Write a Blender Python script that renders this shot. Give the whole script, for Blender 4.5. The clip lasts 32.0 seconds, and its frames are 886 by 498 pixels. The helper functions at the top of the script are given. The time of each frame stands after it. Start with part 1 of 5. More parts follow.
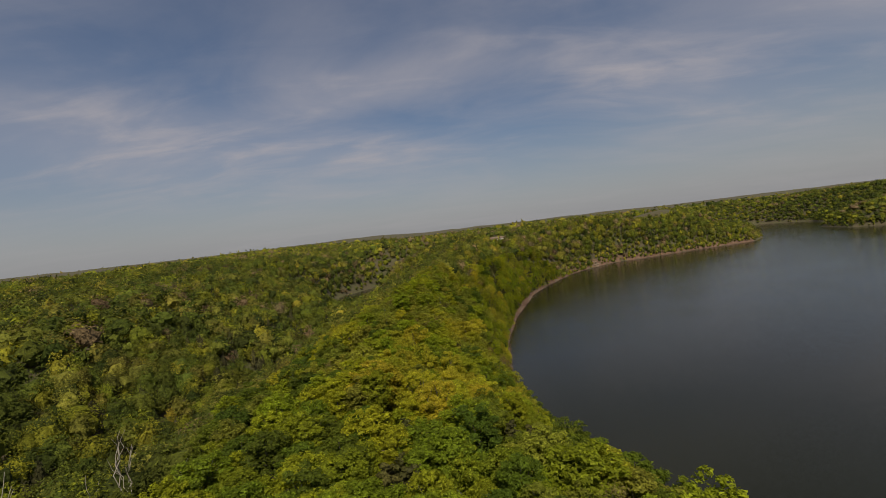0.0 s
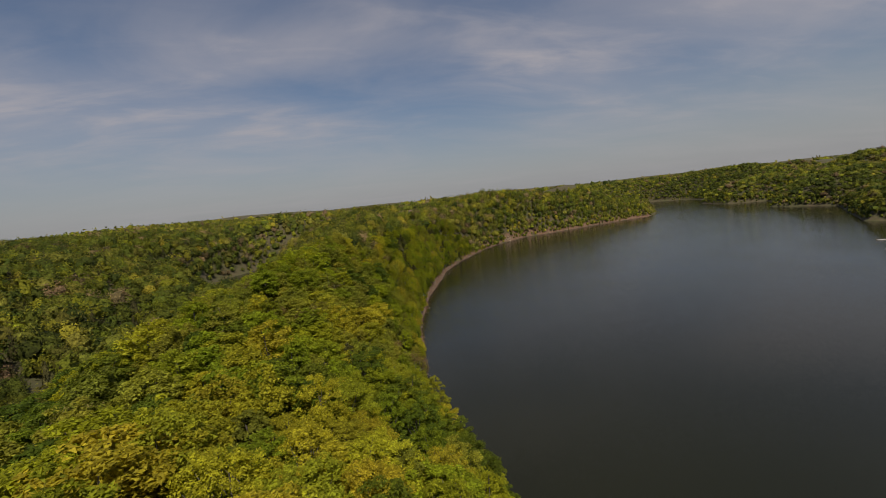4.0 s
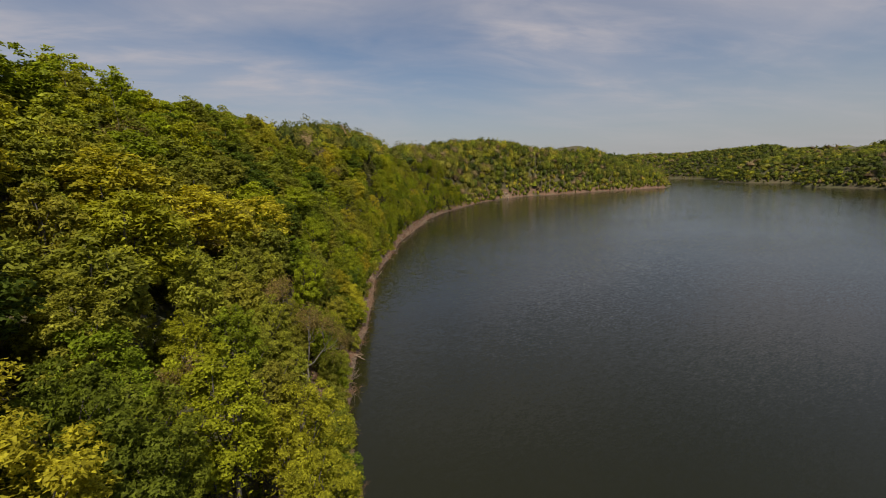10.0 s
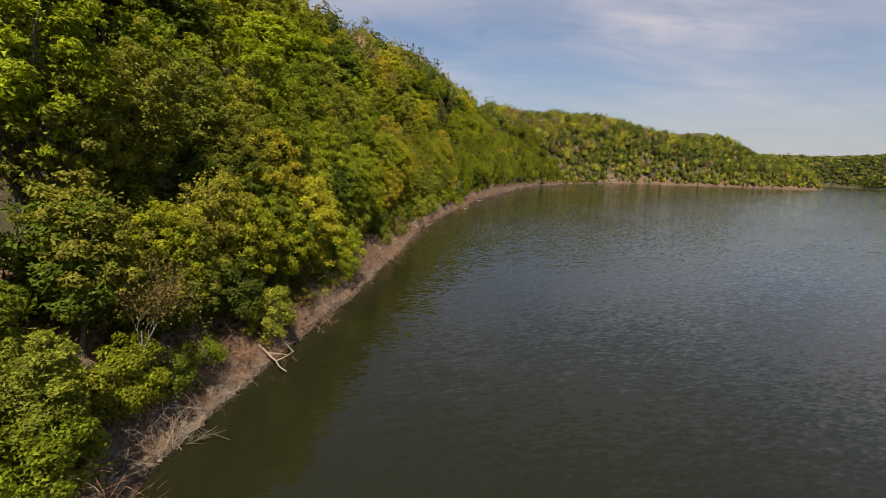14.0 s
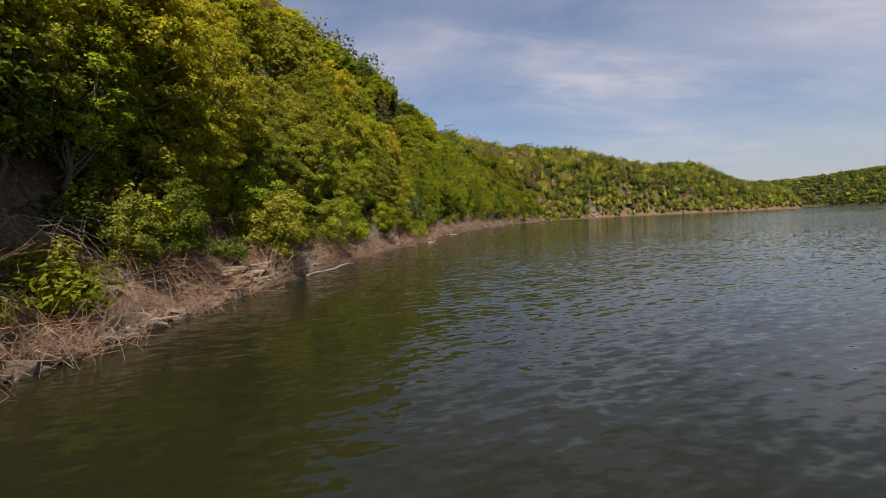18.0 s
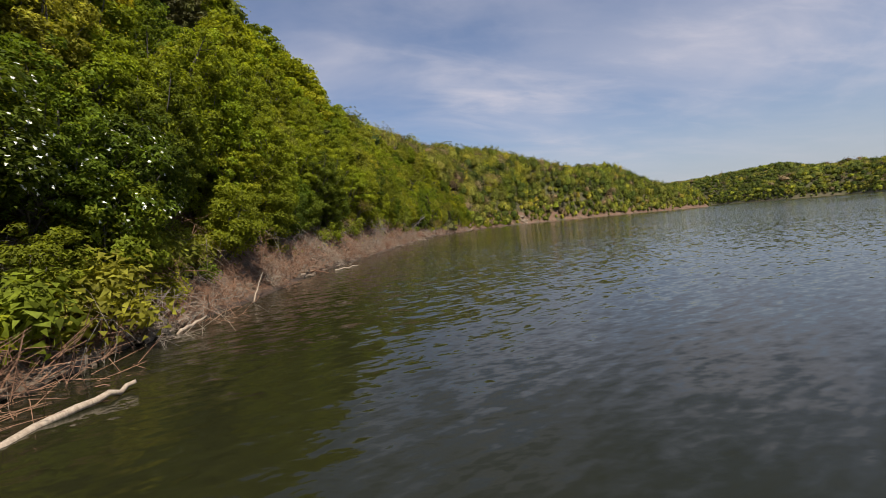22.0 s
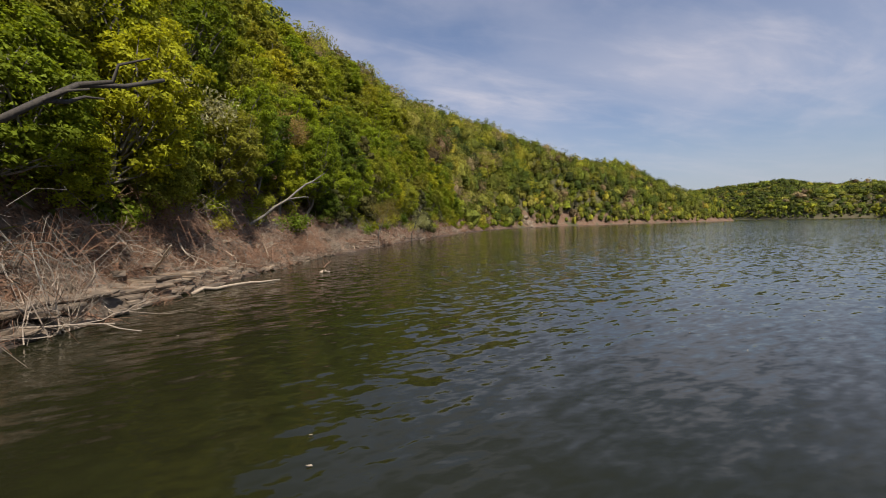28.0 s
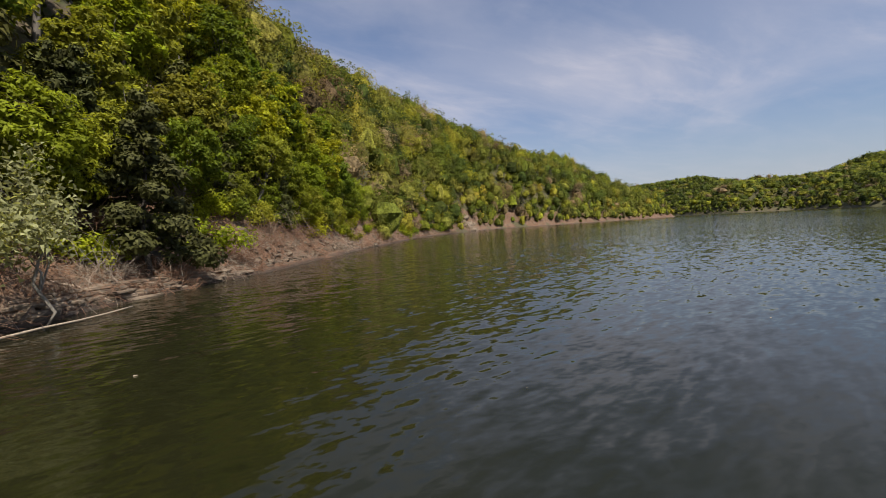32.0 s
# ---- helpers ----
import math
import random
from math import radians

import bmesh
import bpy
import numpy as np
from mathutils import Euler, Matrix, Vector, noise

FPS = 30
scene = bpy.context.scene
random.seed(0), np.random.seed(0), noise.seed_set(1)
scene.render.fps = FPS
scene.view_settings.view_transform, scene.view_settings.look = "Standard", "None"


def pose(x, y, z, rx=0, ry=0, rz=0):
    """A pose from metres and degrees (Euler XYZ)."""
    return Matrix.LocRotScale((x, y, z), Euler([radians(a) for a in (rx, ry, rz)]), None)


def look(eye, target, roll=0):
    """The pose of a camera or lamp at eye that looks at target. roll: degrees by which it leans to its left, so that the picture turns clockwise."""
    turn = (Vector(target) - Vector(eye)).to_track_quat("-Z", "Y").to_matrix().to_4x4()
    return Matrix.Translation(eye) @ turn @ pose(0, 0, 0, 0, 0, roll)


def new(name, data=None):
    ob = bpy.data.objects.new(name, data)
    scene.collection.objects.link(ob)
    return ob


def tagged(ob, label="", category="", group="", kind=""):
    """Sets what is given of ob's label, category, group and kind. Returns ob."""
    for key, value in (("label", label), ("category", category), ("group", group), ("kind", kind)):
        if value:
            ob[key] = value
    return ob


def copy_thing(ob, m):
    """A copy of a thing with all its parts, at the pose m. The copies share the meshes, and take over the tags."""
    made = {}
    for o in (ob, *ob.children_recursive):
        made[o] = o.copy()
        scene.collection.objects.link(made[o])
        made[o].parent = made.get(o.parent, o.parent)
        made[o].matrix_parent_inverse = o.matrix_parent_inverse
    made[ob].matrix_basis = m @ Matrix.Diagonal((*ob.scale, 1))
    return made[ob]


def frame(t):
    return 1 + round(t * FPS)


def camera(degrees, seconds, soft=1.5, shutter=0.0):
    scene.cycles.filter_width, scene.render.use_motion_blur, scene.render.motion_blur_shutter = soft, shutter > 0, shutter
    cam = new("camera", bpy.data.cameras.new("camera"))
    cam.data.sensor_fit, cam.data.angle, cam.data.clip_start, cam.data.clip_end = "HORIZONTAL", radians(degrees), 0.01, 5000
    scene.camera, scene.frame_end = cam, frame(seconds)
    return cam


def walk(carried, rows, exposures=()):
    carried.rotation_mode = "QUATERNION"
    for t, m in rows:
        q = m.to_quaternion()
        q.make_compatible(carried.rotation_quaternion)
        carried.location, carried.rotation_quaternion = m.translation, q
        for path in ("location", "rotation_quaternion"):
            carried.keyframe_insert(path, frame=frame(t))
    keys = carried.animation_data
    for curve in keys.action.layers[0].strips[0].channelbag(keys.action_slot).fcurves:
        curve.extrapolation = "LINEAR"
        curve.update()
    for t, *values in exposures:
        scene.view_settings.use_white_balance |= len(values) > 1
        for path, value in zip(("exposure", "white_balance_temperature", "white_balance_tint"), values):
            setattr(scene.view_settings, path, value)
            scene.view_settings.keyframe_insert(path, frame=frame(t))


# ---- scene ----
cam = camera(91.0, 32.0, soft=0.9)
PATH = [
    (0, (-0.515, 3.416, 76.684), (-0.650, 13.406, 76.249), -6.6),
    (0.5, (0.050, 9.598, 75.648), (-0.530, 19.533, 74.658), -3.9),
    (1, (0.673, 15.989, 74.685), (-0.242, 25.909, 73.855), -1.6),
    (1.5, (1.220, 22.633, 73.692), (0.305, 32.568, 73.052), 0.2),
    (2, (1.646, 29.531, 72.560), (0.641, 39.446, 71.770), 1.6),
    (2.5, (2.013, 36.557, 71.231), (1.563, 46.492, 70.176), 0.5),
    (3, (2.476, 43.554, 69.739), (2.991, 53.484, 68.644), -2.0),
    (3.5, (3.191, 50.495, 68.154), (4.481, 60.360, 67.099), -4.5),
    (4, (4.217, 57.479, 66.511), (6.092, 67.239, 65.376), -6.1),
    (4.5, (5.412, 64.641, 64.523), (7.857, 74.246, 63.208), -8.0),
    (6.5, (10.495, 95.164, 50.128), (13.340, 104.629, 48.603), -7.3),
    (7, (12.410, 101.754, 47.850), (15.180, 111.234, 46.280), -6.1),
    (7.5, (14.419, 107.913, 45.884), (17.094, 117.408, 44.254), -5.5),
    (8, (16.316, 113.868, 43.893), (18.911, 123.383, 42.238), -4.4),
    (8.5, (18.131, 119.820, 41.772), (20.576, 129.365, 40.077), -3.6),
    (9, (19.924, 125.925, 39.507), (22.199, 135.510, 37.782), -2.4),
    (9.5, (21.678, 132.254, 37.173), (23.838, 141.854, 35.403), -2.1),
    (10, (23.310, 138.756, 34.813), (25.380, 148.371, 33.018), -1.3),
    (10.5, (24.819, 145.305, 32.376), (26.744, 154.940, 30.521), -1.3),
    (11, (26.267, 151.841, 29.808), (28.077, 161.496, 27.948), -0.7),
    (11.5, (27.680, 158.370, 27.145), (29.260, 168.065, 25.250), -0.4),
    (12, (29.057, 164.846, 24.482), (30.457, 174.561, 22.572), 0.1),
    (12.5, (30.412, 171.218, 21.863), (31.562, 180.963, 19.933), 1.1),
    (13, (31.726, 177.591, 19.231), (32.351, 187.371, 17.261), 2.8),
    (13.5, (32.846, 184.186, 16.482), (33.136, 193.981, 14.482), 3.5),
    (14, (33.618, 191.068, 13.653), (33.818, 200.868, 11.678), 2.7),
    (14.5, (34.095, 198.114, 10.998), (34.460, 207.914, 9.053), 1.5),
    (15, (34.471, 205.154, 8.832), (35.021, 215.004, 7.217), 0.4),
    (15.5, (34.938, 212.206, 7.214), (35.548, 222.116, 6.049), -0.2),
    (17.5, (37.745, 243.069, 4.007), (38.565, 253.024, 3.537), -2.2),
    (18, (38.314, 250.953, 3.454), (39.159, 260.893, 2.799), -2.4),
    (18.5, (38.906, 258.764, 3.008), (39.711, 268.714, 2.418), -1.6),
    (19, (39.595, 266.444, 2.749), (40.465, 276.394, 2.234), -2.3),
    (19.5, (40.377, 274.056, 2.694), (41.572, 283.971, 2.209), -3.2),
    (20, (41.283, 281.637, 2.747), (43.073, 291.462, 2.262), -5.7),
    (20.5, (42.358, 289.226, 2.785), (44.733, 298.931, 2.320), -6.9),
    (21, (43.672, 296.850, 2.801), (46.227, 306.510, 2.336), -6.5),
    (21.5, (45.301, 304.384, 2.856), (48.116, 313.969, 2.391), -6.2),
    (22, (47.234, 311.702, 2.936), (50.009, 321.297, 2.441), -5.0),
    (22.5, (49.359, 318.998, 2.952), (52.184, 328.578, 2.437), -4.5),
    (23, (51.616, 326.580, 2.850), (54.536, 336.130, 2.335), -4.4),
    (23.5, (53.987, 334.561, 2.644), (56.962, 344.091, 2.109), -4.0),
    (24, (56.425, 342.934, 2.407), (59.495, 352.439, 1.902), -3.6),
    (24.5, (58.948, 351.584, 2.231), (62.053, 361.074, 1.716), -3.0),
    (25, (61.636, 360.353, 2.064), (64.806, 369.823, 1.539), -2.9),
    (25.5, (64.442, 369.090, 1.851), (67.697, 378.535, 1.371), -3.0),
    (27.5, (75.622, 402.326, 2.603), (78.897, 411.756, 2.048), -1.3),
    (28, (78.409, 410.164, 2.700), (81.774, 419.564, 2.135), -1.2),
    (28.5, (81.279, 417.849, 2.774), (85.069, 427.084, 2.209), -2.6),
    (29, (84.426, 425.275, 2.823), (88.806, 434.250, 2.288), -4.5),
    (29.5, (87.885, 432.452, 2.816), (92.380, 441.367, 2.251), -3.1),
    (30, (91.639, 439.652, 2.743), (96.049, 448.612, 2.198), -2.6),
    (30.5, (95.613, 447.269, 2.640), (100.058, 456.214, 2.105), -2.4),
    (31, (99.679, 455.373, 2.553), (104.234, 464.263, 2.033), -2.6),
    (31.5, (103.671, 463.661, 2.517), (108.311, 472.506, 2.017), -3.0),
    (32, (107.365, 471.768, 2.573), (112.255, 480.478, 2.053), -3.0),
]
EXPOSURES = [(0, -0.22, 7250, 10), (4, -0.20, 7250, 10), (9, 0.02, 7250, 10), (13, 0.45, 7250, 10), (15, 0.56, 7150, 10), (17.5, 0.50, 6950, 10), (19, 0.57, 6850, 10), (21, 0.50, 6750, 10), (24, 0.50, 6600, 10), (32, 0.48, 6600, 10)]
walk(cam, [(t, look(eye, target, roll)) for t, eye, target, roll in PATH], EXPOSURES)

# ---- world, sun, exposure ----
SUN_AZ, SUN_EL = 170.0, 55.0          # degrees clockwise from +y, and above the horizon
VEILS = [(-36, 13, 26, 5.0, -7, 0.62), (-5, 19.5, 15, 3.0, 10, 0.38), (-6, 10.5, 13, 2.2, -5, 0.36), (25, 15, 14, 4.2, -22, 0.56), (56, 16, 24, 8, 4, 0.34), (15, 31, 20, 4.5, -12, 0.26), (75, 26, 22, 8, 10, 0.4), (-80, 22, 25, 7, 5, 0.5), (170, 30, 50, 10, 8, 0.4)]
world = bpy.data.worlds.new("sky")
scene.world = world
world.use_nodes = True


def build_world():
    nt = world.node_tree
    N, L = nt.nodes, nt.links
    N.clear()
    out = N.new("ShaderNodeOutputWorld")
    bg = N.new("ShaderNodeBackground")
    sky = N.new("ShaderNodeTexSky")
    sky.sky_type, sky.sun_disc = "NISHITA", False
    sky.sun_elevation, sky.sun_rotation = radians(SUN_EL), radians(SUN_AZ)
    sky.air_density, sky.dust_density, sky.ozone_density = 1.0, 1.6, 2.0
    tint = N.new("ShaderNodeMix")
    tint.data_type, tint.blend_type = "RGBA", "MULTIPLY"
    tint.inputs[0].default_value = 1.0
    tint.inputs[7].default_value = (0.055, 0.067, 0.081, 1)
    co = N.new("ShaderNodeTexCoord")
    sep = N.new("ShaderNodeSeparateXYZ")
    L.new(co.outputs["Generated"], sep.inputs[0])
    add = N.new("ShaderNodeMath")
    add.operation, add.inputs[1].default_value = "ADD", 0.16
    top = N.new("ShaderNodeMath")
    top.operation, top.inputs[1].default_value = "MAXIMUM", 0.0
    L.new(sep.outputs[2], top.inputs[0])
    L.new(top.outputs[0], add.inputs[0])
    dv = N.new("ShaderNodeVectorMath")
    dv.operation = "DIVIDE"
    L.new(co.outputs["Generated"], dv.inputs[0])
    L.new(add.outputs[0], dv.inputs[1])
    # two layers of thin cirrus: broad veils and combed streaks
    veils = []
    for scale, stretch, turn, shift, lo, hi in ((0.75, (1.0, 1.5, 1), 24, 3.1, 0.40, 0.72), (2.3, (0.8, 1.8, 1), 30, 7.7, 0.42, 0.80)):
        mp = N.new("ShaderNodeMapping")
        mp.inputs["Rotation"].default_value = (0, 0, radians(turn))
        mp.inputs["Scale"].default_value = stretch
        mp.inputs["Location"].default_value = (shift, shift * 0.6, 0)
        L.new(dv.outputs[0], mp.inputs[0])
        nz = N.new("ShaderNodeTexNoise")
        nz.inputs["Scale"].default_value = scale
        nz.inputs["Detail"].default_value = 7
        nz.inputs["Roughness"].default_value = 0.55
        nz.inputs["Distortion"].default_value = 0.5
        L.new(mp.outputs[0], nz.inputs["Vector"])
        mr = N.new("ShaderNodeMapRange")
        mr.interpolation_type = "SMOOTHSTEP"
        mr.inputs[1].default_value, mr.inputs[2].default_value = lo, hi
        L.new(nz.outputs[0], mr.inputs[0])
        veils.append(mr)
    def calc(op, *terms):
        n = N.new("ShaderNodeMath")
        n.operation = op
        for i, v in enumerate(terms):
            if isinstance(v, (int, float)):
                n.inputs[i].default_value = v
            else:
                L.new(v, n.inputs[i])
        return n.outputs[0]

    # long veils of cirrus: bearing and height of the middle, half length, half width and tilt in degrees, thickness
    bearing = calc("ARCTAN2", sep.outputs[0], sep.outputs[1])
    height = calc("ARCSINE", sep.outputs[2])
    total = 0.0
    for bear, up, long, wide, tilt, thick in VEILS:
        db, du = calc("SUBTRACT", bearing, radians(bear)), calc("SUBTRACT", height, radians(up))
        c, s = math.cos(radians(tilt)), math.sin(radians(tilt))
        u = calc("MULTIPLY_ADD", db, c / radians(long), calc("MULTIPLY", du, s / radians(long)))
        v = calc("MULTIPLY_ADD", db, -s / radians(wide), calc("MULTIPLY", du, c / radians(wide)))
        r2 = calc("MULTIPLY_ADD", u, u, calc("MULTIPLY", v, v))
        total = calc("MULTIPLY_ADD", calc("EXPONENT", calc("MULTIPLY", r2, -1.0)), thick, total)
    combed = calc("MULTIPLY_ADD", veils[1].outputs[0], 0.55, calc("MULTIPLY_ADD", veils[0].outputs[0], 0.50, 0.50))
    thin = calc("MULTIPLY_ADD", veils[0].outputs[0], 0.20, calc("MULTIPLY_ADD", veils[1].outputs[0], 0.08, 0.06))
    amount = N.new("ShaderNodeMath")
    amount.operation, amount.use_clamp = "MULTIPLY_ADD", True
    L.new(total, amount.inputs[0])
    L.new(combed, amount.inputs[1])
    L.new(thin, amount.inputs[2])
    mix = N.new("ShaderNodeMix")
    mix.data_type = "RGBA"
    L.new(amount.outputs[0], mix.inputs[0])
    L.new(sky.outputs[0], tint.inputs[6])
    L.new(tint.outputs[2], mix.inputs[6])
    mix.inputs[7].default_value = (0.455, 0.445, 0.505, 1)
    # thicker air near the horizon
    hz = N.new("ShaderNodeMapRange")
    hz.interpolation_type = "SMOOTHSTEP"
    for i, v in enumerate((0.0, 0.24, 0.72, 0.0)):
        hz.inputs[i + 1].default_value = v
    L.new(sep.outputs[2], hz.inputs[0])
    low = N.new("ShaderNodeMix")
    low.data_type = "RGBA"
    L.new(hz.outputs[0], low.inputs[0])
    L.new(mix.outputs[2], low.inputs[6])
    low.inputs[7].default_value = (0.375, 0.390, 0.440, 1)
    L.new(low.outputs[2], bg.inputs[0])
    bg.inputs[1].default_value = 1.0
    L.new(bg.outputs[0], out.inputs[0])


build_world()
sun = new("sun", bpy.data.lights.new("sun", "SUN"))
sun.data.energy, sun.data.angle, sun.data.color = 4.9, radians(0.6), (1.0, 0.95, 0.86)
a, e = radians(SUN_AZ), radians(SUN_EL)
sun.matrix_world = look((60 + 300 * math.sin(a) * math.cos(e), 300 + 300 * math.cos(a) * math.cos(e), 300 * math.sin(e)), (60, 300, 0))


# ---- materials ----
class Mat:
    """A short way to write node materials."""

    def __init__(self, name):
        self.mat = bpy.data.materials.new(name)
        self.mat.use_nodes = True
        self.N, self.L = self.mat.node_tree.nodes, self.mat.node_tree.links
        self.N.clear()
        self.out = self.N.new("ShaderNodeOutputMaterial")

    def node(self, kind, **inputs):
        n = self.N.new("ShaderNode" + kind)
        for key, value in inputs.items():
            n.inputs[key.replace("_", " ")].default_value = value
        return n

    def link(self, src, dst):
        self.L.new(src, dst)

    def noise(self, vec, scale, detail=4, rough=0.55):
        n = self.node("TexNoise", Scale=scale, Detail=detail, Roughness=rough)
        self.link(vec, n.inputs["Vector"])
        return n.outputs[0]

    def ramp(self, src, stops):
        r = self.node("ValToRGB")
        els = r.color_ramp.elements
        while len(els) < len(stops):
            els.new(0.5)
        for el, (p, c) in zip(els, stops):
            el.position, el.color = p, (*c, 1)
        self.link(src, r.inputs[0])
        return r.outputs[0]

    def mixcol(self, fac, ca, cb, blend="MIX"):
        m = self.node("Mix")
        m.data_type, m.blend_type = "RGBA", blend
        for v, i in ((fac, 0), (ca, 6), (cb, 7)):
            if isinstance(v, (int, float)):
                m.inputs[i].default_value = v
            elif isinstance(v, tuple):
                m.inputs[i].default_value = (*v, 1)
            else:
                self.link(v, m.inputs[i])
        return m.outputs[2]

    def maprange(self, src, a0, a1, b0, b1):
        m = self.node("MapRange")
        for i, v in enumerate((a0, a1, b0, b1)):
            m.inputs[i + 1].default_value = v
        self.link(src, m.inputs[0])
        return m.outputs[0]

    def bump(self, height, strength, distance):
        b = self.node("Bump", Strength=strength, Distance=distance)
        self.link(height, b.inputs["Height"])
        return b.outputs[0]

    def done(self, shader):
        self.link(shader, self.out.inputs[0])
        return self.mat


def leaf_material(name, light, mid, dark, see_through=0.35, joined=False):
    """Thin leaves: a soft sheen on the face and light let through from behind; each tree and each spray has its own tint."""
    m = Mat(name)
    geo = m.node("NewGeometry")
    if joined:
        own = m.node("Attribute")
        own.attribute_name = "tint"
        per_tree = own.outputs["Fac"]
    else:
        per_tree = m.node("ObjectInfo").outputs["Random"]
    col = m.ramp(per_tree, [(0.0, dark), (0.5, mid), (1.0, light)])
    spray = m.maprange(geo.outputs["Random Per Island"], 0, 1, 0.66 if joined else 0.58, 1.30 if joined else 1.42)
    leaflets = m.noise(geo.outputs["Position"], 2.4, 3, 0.7)
    bunches = m.noise(geo.outputs["Position"], 0.75, 2, 0.6)
    vary = m.node("Math")
    vary.operation = "MULTIPLY"
    m.link(spray, vary.inputs[0])
    m.link(m.maprange(leaflets, 0.34, 0.66, 0.66, 1.34), vary.inputs[1])
    both = m.node("Math")
    both.operation = "MULTIPLY"
    m.link(vary.outputs[0], both.inputs[0])
    m.link(m.maprange(bunches, 0.32, 0.68, 0.64 if joined else 0.80, 1.36 if joined else 1.20), both.inputs[1])
    vary = both
    spray = vary.outputs[0]
    hsv = m.node("HueSaturation")
    m.link(col, hsv.inputs["Color"])
    m.link(spray, hsv.inputs["Value"])
    seed = m.node("Math")
    seed.operation, seed.inputs[1].default_value = "MULTIPLY", 17.3
    m.link(per_tree, seed.inputs[0])
    other = m.node("Math")
    other.operation = "FRACT"
    m.link(seed.outputs[0], other.inputs[0])
    m.link(m.maprange(other.outputs[0], 0, 1, 0.492, 0.526), hsv.inputs["Hue"])
    p = m.node("BsdfPrincipled", Roughness=0.6)
    p.inputs["Specular IOR Level"].default_value = 0.10
    m.link(hsv.outputs[0], p.inputs["Base Color"])
    # the blades of a bunch share its roundness
    puff = m.node("Attribute")
    puff.attribute_name = "puff"
    turned = m.node("VectorTransform")
    turned.vector_type, turned.convert_from, turned.convert_to = "NORMAL", "OBJECT", "WORLD"
    m.link(puff.outputs["Vector"], turned.inputs[0])
    scaled = m.node("VectorMath")
    scaled.operation = "SCALE"
    scaled.inputs["Scale"].default_value = 1.2 if joined else 0.9
    m.link(turned.outputs[0], scaled.inputs[0])
    summed = m.node("VectorMath")
    summed.operation = "ADD"
    m.link(scaled.outputs[0], summed.inputs[0])
    m.link(geo.outputs["Normal"], summed.inputs[1])
    soft = m.node("VectorMath")
    soft.operation = "NORMALIZE"
    m.link(summed.outputs[0], soft.inputs[0])
    if joined:
        heap = m.node("Math")
        heap.operation = "MULTIPLY_ADD"
        heap.inputs[1].default_value = 2.2
        m.link(bunches, heap.inputs[0])
        m.link(leaflets, heap.inputs[2])
        rough = m.node("Bump", Strength=0.6, Distance=0.6)
        m.link(heap.outputs[0], rough.inputs["Height"])
        m.link(soft.outputs[0], rough.inputs["Normal"])
        m.link(rough.outputs[0], p.inputs["Normal"])
    else:
        m.link(soft.outputs[0], p.inputs["Normal"])
    t = m.node("BsdfTranslucent")
    warm = m.mixcol(1.0, hsv.outputs[0], (1.15, 1.1, 0.55), "MULTIPLY")
    m.link(warm, t.inputs[0])
    mx = m.node("MixShader")
    mx.inputs[0].default_value = see_through
    m.link(p.outputs[0], mx.inputs[1])
    m.link(t.outputs[0], mx.inputs[2])
    return m.done(mx.outputs[0])


LEAF_TINTS = {
    "green": ((0.266, 0.297, 0.019), (0.201, 0.240, 0.017), (0.138, 0.175, 0.015)),
    "deep": ((0.141, 0.175, 0.018), (0.103, 0.141, 0.015), (0.070, 0.102, 0.014)),
    "yellow": ((0.351, 0.323, 0.029), (0.288, 0.283, 0.025), (0.232, 0.247, 0.022)),
    "olive": ((0.254, 0.262, 0.034), (0.204, 0.222, 0.028), (0.159, 0.170, 0.026)),
    "bud": ((0.270, 0.215, 0.085), (0.215, 0.170, 0.066), (0.165, 0.140, 0.045)),
    "cedar": ((0.078, 0.078, 0.020), (0.060, 0.062, 0.017), (0.044, 0.048, 0.015)),
    "blossom": ((0.42, 0.40, 0.30), (0.34, 0.33, 0.22), (0.24, 0.26, 0.12)),
}
# leaf tints darkened for the joined woods, standing in for shade among their crowns
SHADED_CANOPY_TINTS = {k: [tuple(c * w * f for c, w in zip(t, (0.76, 0.655, 0.90))) for t, f in zip(v, (1.20, 1.0, 0.74))] for k, v in LEAF_TINTS.items()}
# single trees take the same tints brightened, making up for their crowns' self-shading
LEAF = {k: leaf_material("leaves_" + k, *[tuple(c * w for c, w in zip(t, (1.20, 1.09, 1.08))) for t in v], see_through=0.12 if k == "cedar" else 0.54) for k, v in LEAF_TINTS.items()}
WOODS = {k: leaf_material("canopy_" + k, *SHADED_CANOPY_TINTS[k], see_through=0.12 if k == "cedar" else 0.30, joined=True) for k in ("green", "yellow", "olive", "bud", "cedar", "deep")}
NEAR_WOODS = {k: leaf_material("near_canopy_" + k, *SHADED_CANOPY_TINTS[k], see_through=0.12 if k == "cedar" else 0.33, joined=True) for k in ("green", "yellow", "olive", "bud", "cedar", "deep")}


def bark_material(name, light, dark):
    m = Mat(name)
    co = m.node("TexCoord")
    mp = m.node("Mapping", Scale=(6, 6, 1.3))
    m.link(co.outputs["Object"], mp.inputs[0])
    n1 = m.noise(mp.outputs[0], 3.0, 6, 0.65)
    col = m.ramp(n1, [(0.3, dark), (0.7, light)])
    big = m.noise(co.outputs["Object"], 0.6, 3)
    col = m.mixcol(m.maprange(big, 0.4, 0.7, 0, 0.5), col, tuple(v * 0.6 for v in light))
    p = m.node("BsdfPrincipled", Roughness=0.9)
    m.link(col, p.inputs["Base Color"])
    m.link(m.bump(n1, 0.6, 0.03), p.inputs["Normal"])
    return m.done(p.outputs[0])


